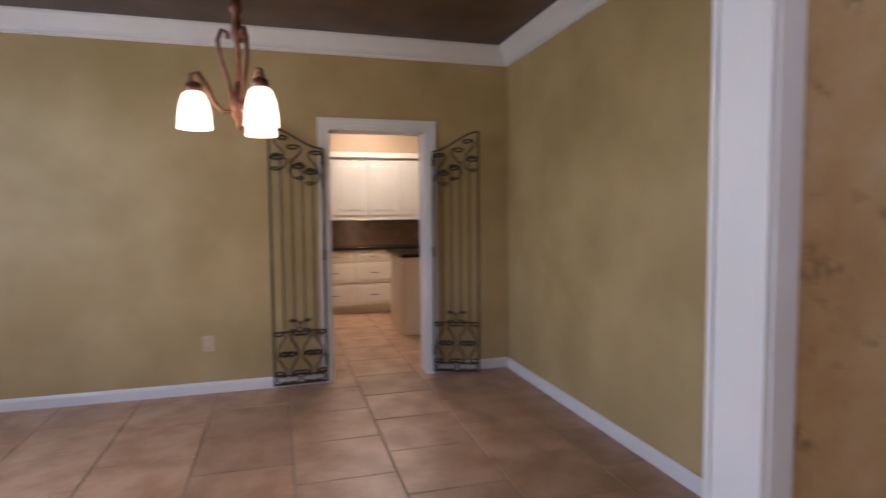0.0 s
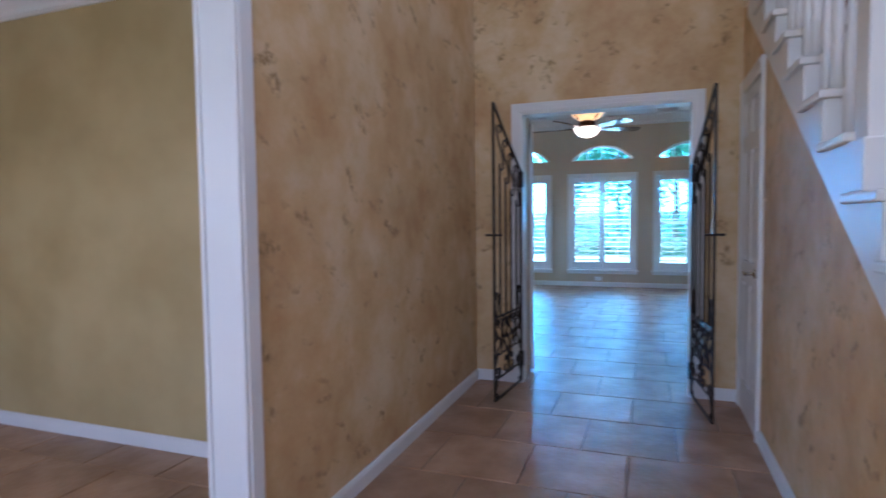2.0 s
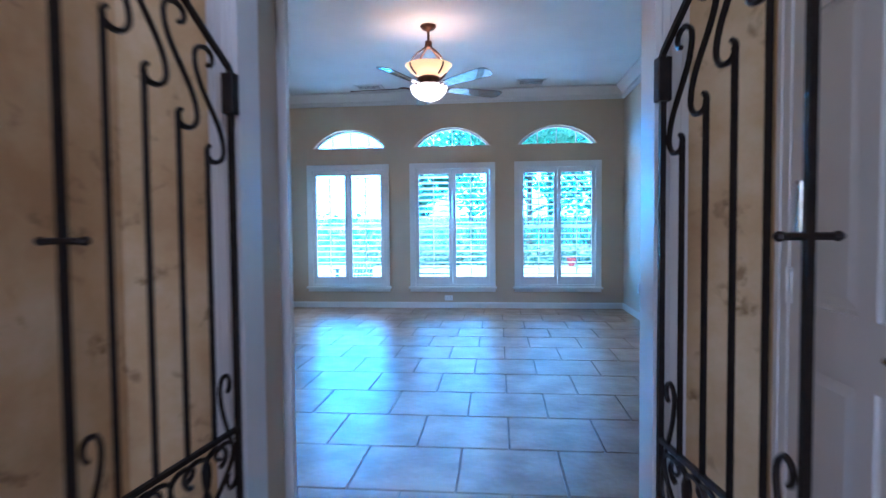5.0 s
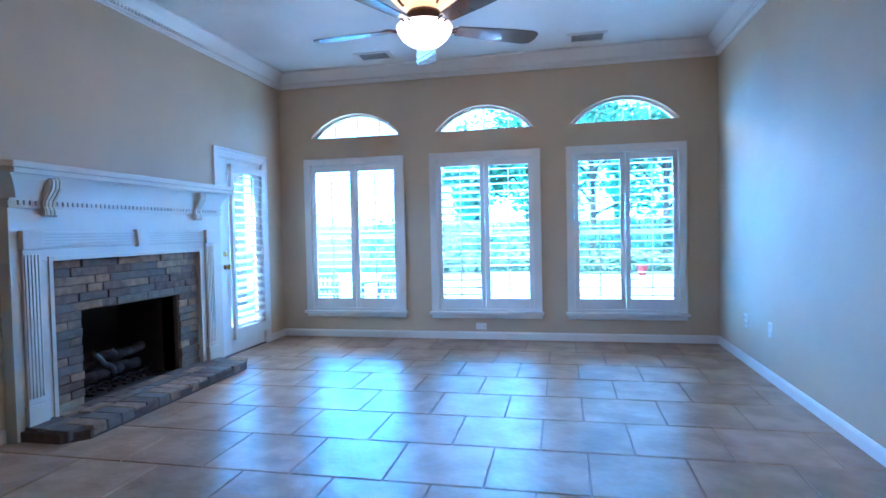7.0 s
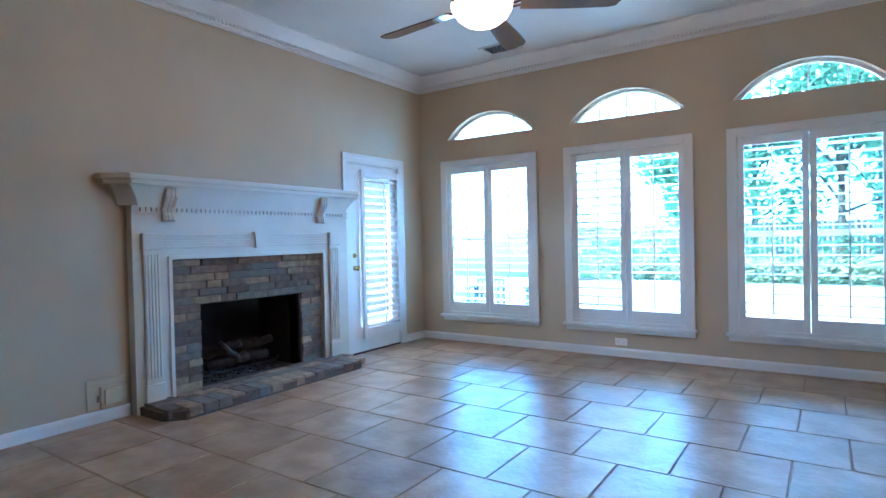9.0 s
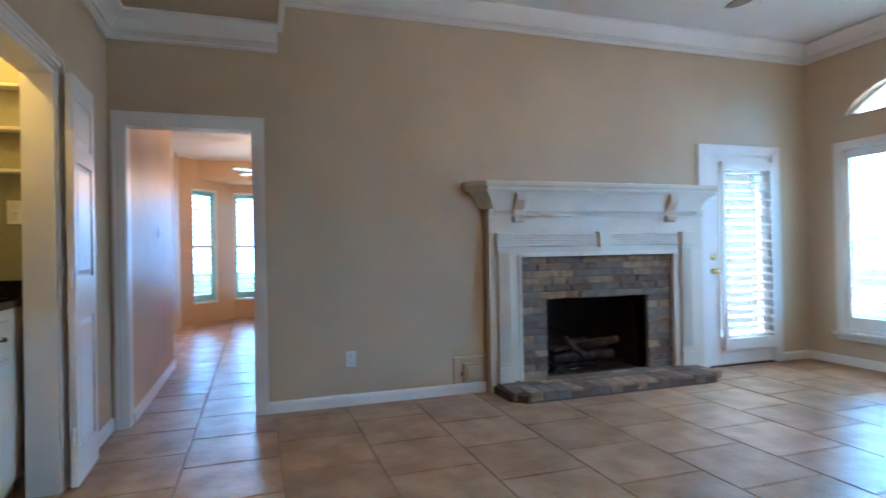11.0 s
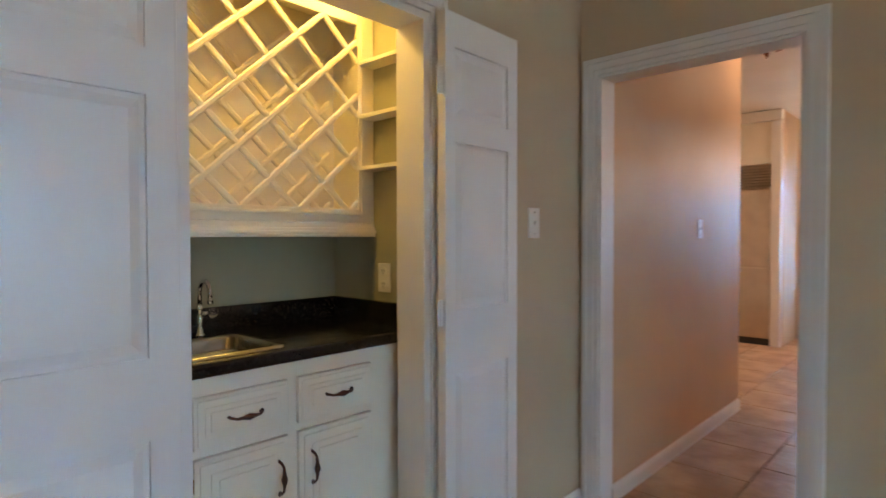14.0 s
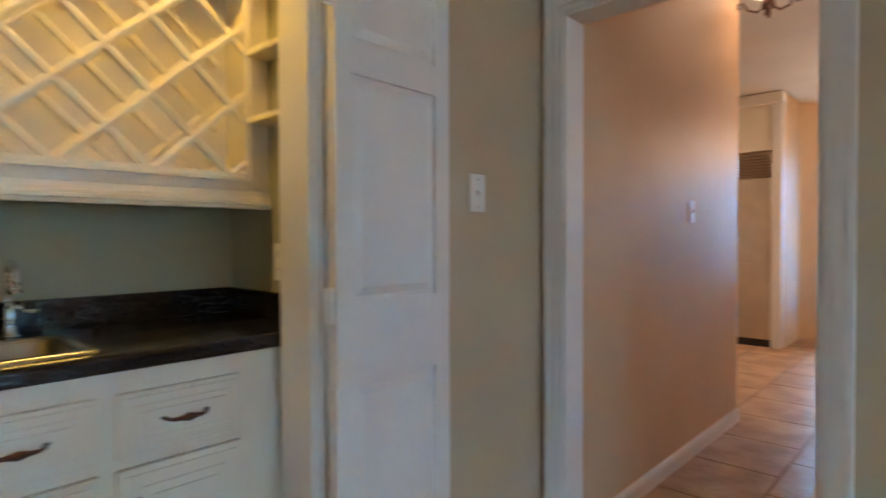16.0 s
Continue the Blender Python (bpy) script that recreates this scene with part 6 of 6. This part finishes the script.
fence = thing("fence", "weathered wooden garden fence behind the hedge", "fence", pose(0, 23.0, GZ - 0.05))
bm = bmesh.new()
for k in range(150):
    x = -9 + 0.15 * k
    bx(bm, x, x + 0.135, 0, 0.02, 0.0, 1.85 + 0.01 * (k % 3))
tagged(part("board", bm, FENCEWOOD, fence), kind="stuff")
for k in range(10):
    boxpart("post", (-9 + 2.4 * k, -8.9 + 2.4 * k, 0.021, 0.12, 0.0, 1.9), FENCEWOOD, fence)

neighbour = thing("outbuilding", "salmon brick wing of the house with a dark roof", "house", pose(-3.5, 8.5, GZ - 0.05))
bm = bmesh.new()
bx(bm, -3.0, 0.0, -2.1, 2.6, 0.0, 2.9)
part("wall", bm, SIDING, neighbour)
bm = bmesh.new()
prism(bm, [(-3.3, 2.9), (0.35, 2.9), (-1.5, 4.3)], "y", -2.1, 2.9)
part("roof", bm, FENCEWOOD, neighbour)

pot = thing("flower_pot", "red glazed garden pot on the patio", "flower pot", pose(5.7, 18.4, GZ) @ Matrix.Scale(0.6, 4))
bm = bmesh.new()
lathe(bm, [(0.16, 0), (0.20, 0.06), (0.27, 0.30), (0.29, 0.46), (0.32, 0.48), (0.32, 0.54), (0.27, 0.54), (0.25, 0.48)], 20)
part("pot", bm, REDPOT, pot, "", True)
tagged(leaf_cloud("plant", pot, [(0, 0, 0.62, 0.24, 0.24, 0.16)], 500, 0.05, LEAF, 9), kind="stuff")

chair0 = thing("garden_chair", "slatted garden chair with a rounded back, shade in its grey", "chair", pose(0.1, 9.6, GZ, 0, 0, 160), "patio chairs")
# grey puts shade into the paint of pale chairs on the bright patio
GARDENPAINT = paint("shade_grey_paint", (0.17, 0.19, 0.20), (0.12, 0.135, 0.145), rough=0.7, scale=8, fine=80, bump=0.15)
for k in range(7):
    x = -0.24 + 0.08 * k
    zt = 0.92 - 0.45 * (x / 0.3) ** 2 * 0.35
    bm = bmesh.new()
    prism(bm, [(-0.24, 0.36), (-0.22, 0.36), (-0.34, zt), (-0.36, zt)], "x", x - 0.022, x + 0.022)
    part("back_slat", bm, GARDENPAINT, chair0)
for z, y in ((0.48, -0.255), (0.72, -0.31)):
    boxpart("back_rail", (-0.27, 0.27, y - 0.03, y - 0.012, z - 0.03, z + 0.03), GARDENPAINT, chair0)
for k in range(6):
    y = -0.22 + 0.085 * k
    boxpart("seat_slat", (-0.27, 0.27, y, y + 0.07, 0.36 + 0.012 * k, 0.385 + 0.012 * k), GARDENPAINT, chair0)
for x in (-0.27, 0.27):
    boxpart("leg", (x - 0.02, x + 0.02, 0.20, 0.26, 0.0, 0.60), GARDENPAINT, chair0)
    boxpart("leg", (x - 0.02, x + 0.02, -0.24, -0.19, 0.0, 0.58), GARDENPAINT, chair0)
    boxpart("armrest", (x - 0.05, x + 0.05, -0.28, 0.30, 0.60, 0.625), GARDENPAINT, chair0)
copy_thing(chair0, pose(-1.0, 9.4, GZ, 0, 0, 195))

bm = bmesh.new()
# emissive sheet in place of the sky; it also lights the rooms
prism(bm, [(-50, 40), (56, 40), (56, 40.3), (-50, 40.3)], "z", GZ - 0.1, 20)
# second sheet added to the west so the bay windows look white
prism(bm, [(-50, -40), (-49.7, -40), (-49.7, 39.9), (-50, 39.9)], "z", GZ - 0.1, 20)
setting("backdrop", bm, SKYGLOW, "glowing sheets that stand in for bright sky", "sky")


# ---------- floor tiles ----------
TX, TY, PX, PY = 2.648, 0.02, 0.497, 0.5045
ROOMS = ((0.0, 4.85, -0.14, 6.16), (1.9, 4.9, -6.6, -0.1), (-1.6, 2.0, -6.4, -2.0), (-6.9, -0.1, 0.05, 2.65), (-5.1, -1.5, -6.3, 0.2), (-6.8, -5.0, -0.5, 0.2), (0.9, 1.9, -0.7, 0.0))
floor_ob = bpy.data.objects["floor"]
near, far = [], []
rng = random.Random(3)
for j in range(-14, 13):
    for i in range(-22, 7):
        x0 = TX + PX * (i + (0.5 if j % 2 else 0.0))
        y0 = TY + PY * j
        cx, cy = x0 + PX / 2, y0 + PY / 2
        if not any(a - PX / 2 < cx < b + PX / 2 and c - PY / 2 < cy < d + PY / 2 for a, b, c, d in ROOMS):
            continue
        if cx > 4.95 + 0.1 or cy > 6.4 or cx < -6.9 or cy < -6.75:
            continue
        inside_near = (cx > -0.3 and cy > -0.3) or (cx > 1.7 and cy > -5.6 and cx < 4.2) or (cx > -1.6 and -4.6 < cy < -1.9)
        (near if inside_near else far).append((cx, cy))
near, spill = near[:300], near[300:]
far += spill


def tile_geometry(bm, cx, cy, seed):
    """A tumbled tile: flat face, worn rounded arris, uneven outline."""
    r = random.Random(seed)
    hx, hy = PX / 2 - 0.0038, PY / 2 - 0.0038
    rim, face = [], []
    n = 4
    sides = [((-1, -1), (1, -1)), ((1, -1), (1, 1)), ((1, 1), (-1, 1)), ((-1, 1), (-1, -1))]
    for (ax, ay), (bx_, by) in sides:
        for k in range(n):
            t = k / n
            u, v = ax + (bx_ - ax) * t, ay + (by - ay) * t
            w = r.uniform(-0.0012, 0.0012)
            rim.append(bm.verts.new((cx + u * hx + w, cy + v * hy + w, -0.0055)))
            face.append(bm.verts.new((cx + u * (hx - 0.003) + w, cy + v * (hy - 0.003) + w, r.uniform(-0.0008, 0.0004))))
    bm.faces.new(face)
    m = len(rim)
    for k in range(m):
        bm.faces.new((rim[k], rim[(k + 1) % m], face[(k + 1) % m], face[k]))


tile_meshes = []
for k in range(6):
    bm = bmesh.new()
    tile_geometry(bm, 0, 0, 100 + k)
    bmesh.ops.recalc_face_normals(bm, faces=bm.faces)
    me = bpy.data.meshes.new("tile")
    bm.to_mesh(me)
    bm.free()
    me.materials.append(TILE)
    tile_meshes.append(me)
for x, y in near:
    ob = new("tile", rng.choice(tile_meshes))
    ob.parent = floor_ob
    ob.location = (x, y, rng.uniform(-0.0006, 0.0006))
bm = bmesh.new()
for k, (x, y) in enumerate(far):
    tile_geometry(bm, x, y, 500 + k)
tagged(part("floor_tiles_beyond", bm, TILE, floor_ob), "sand-coloured floor tiles of the further rooms", kind="stuff")
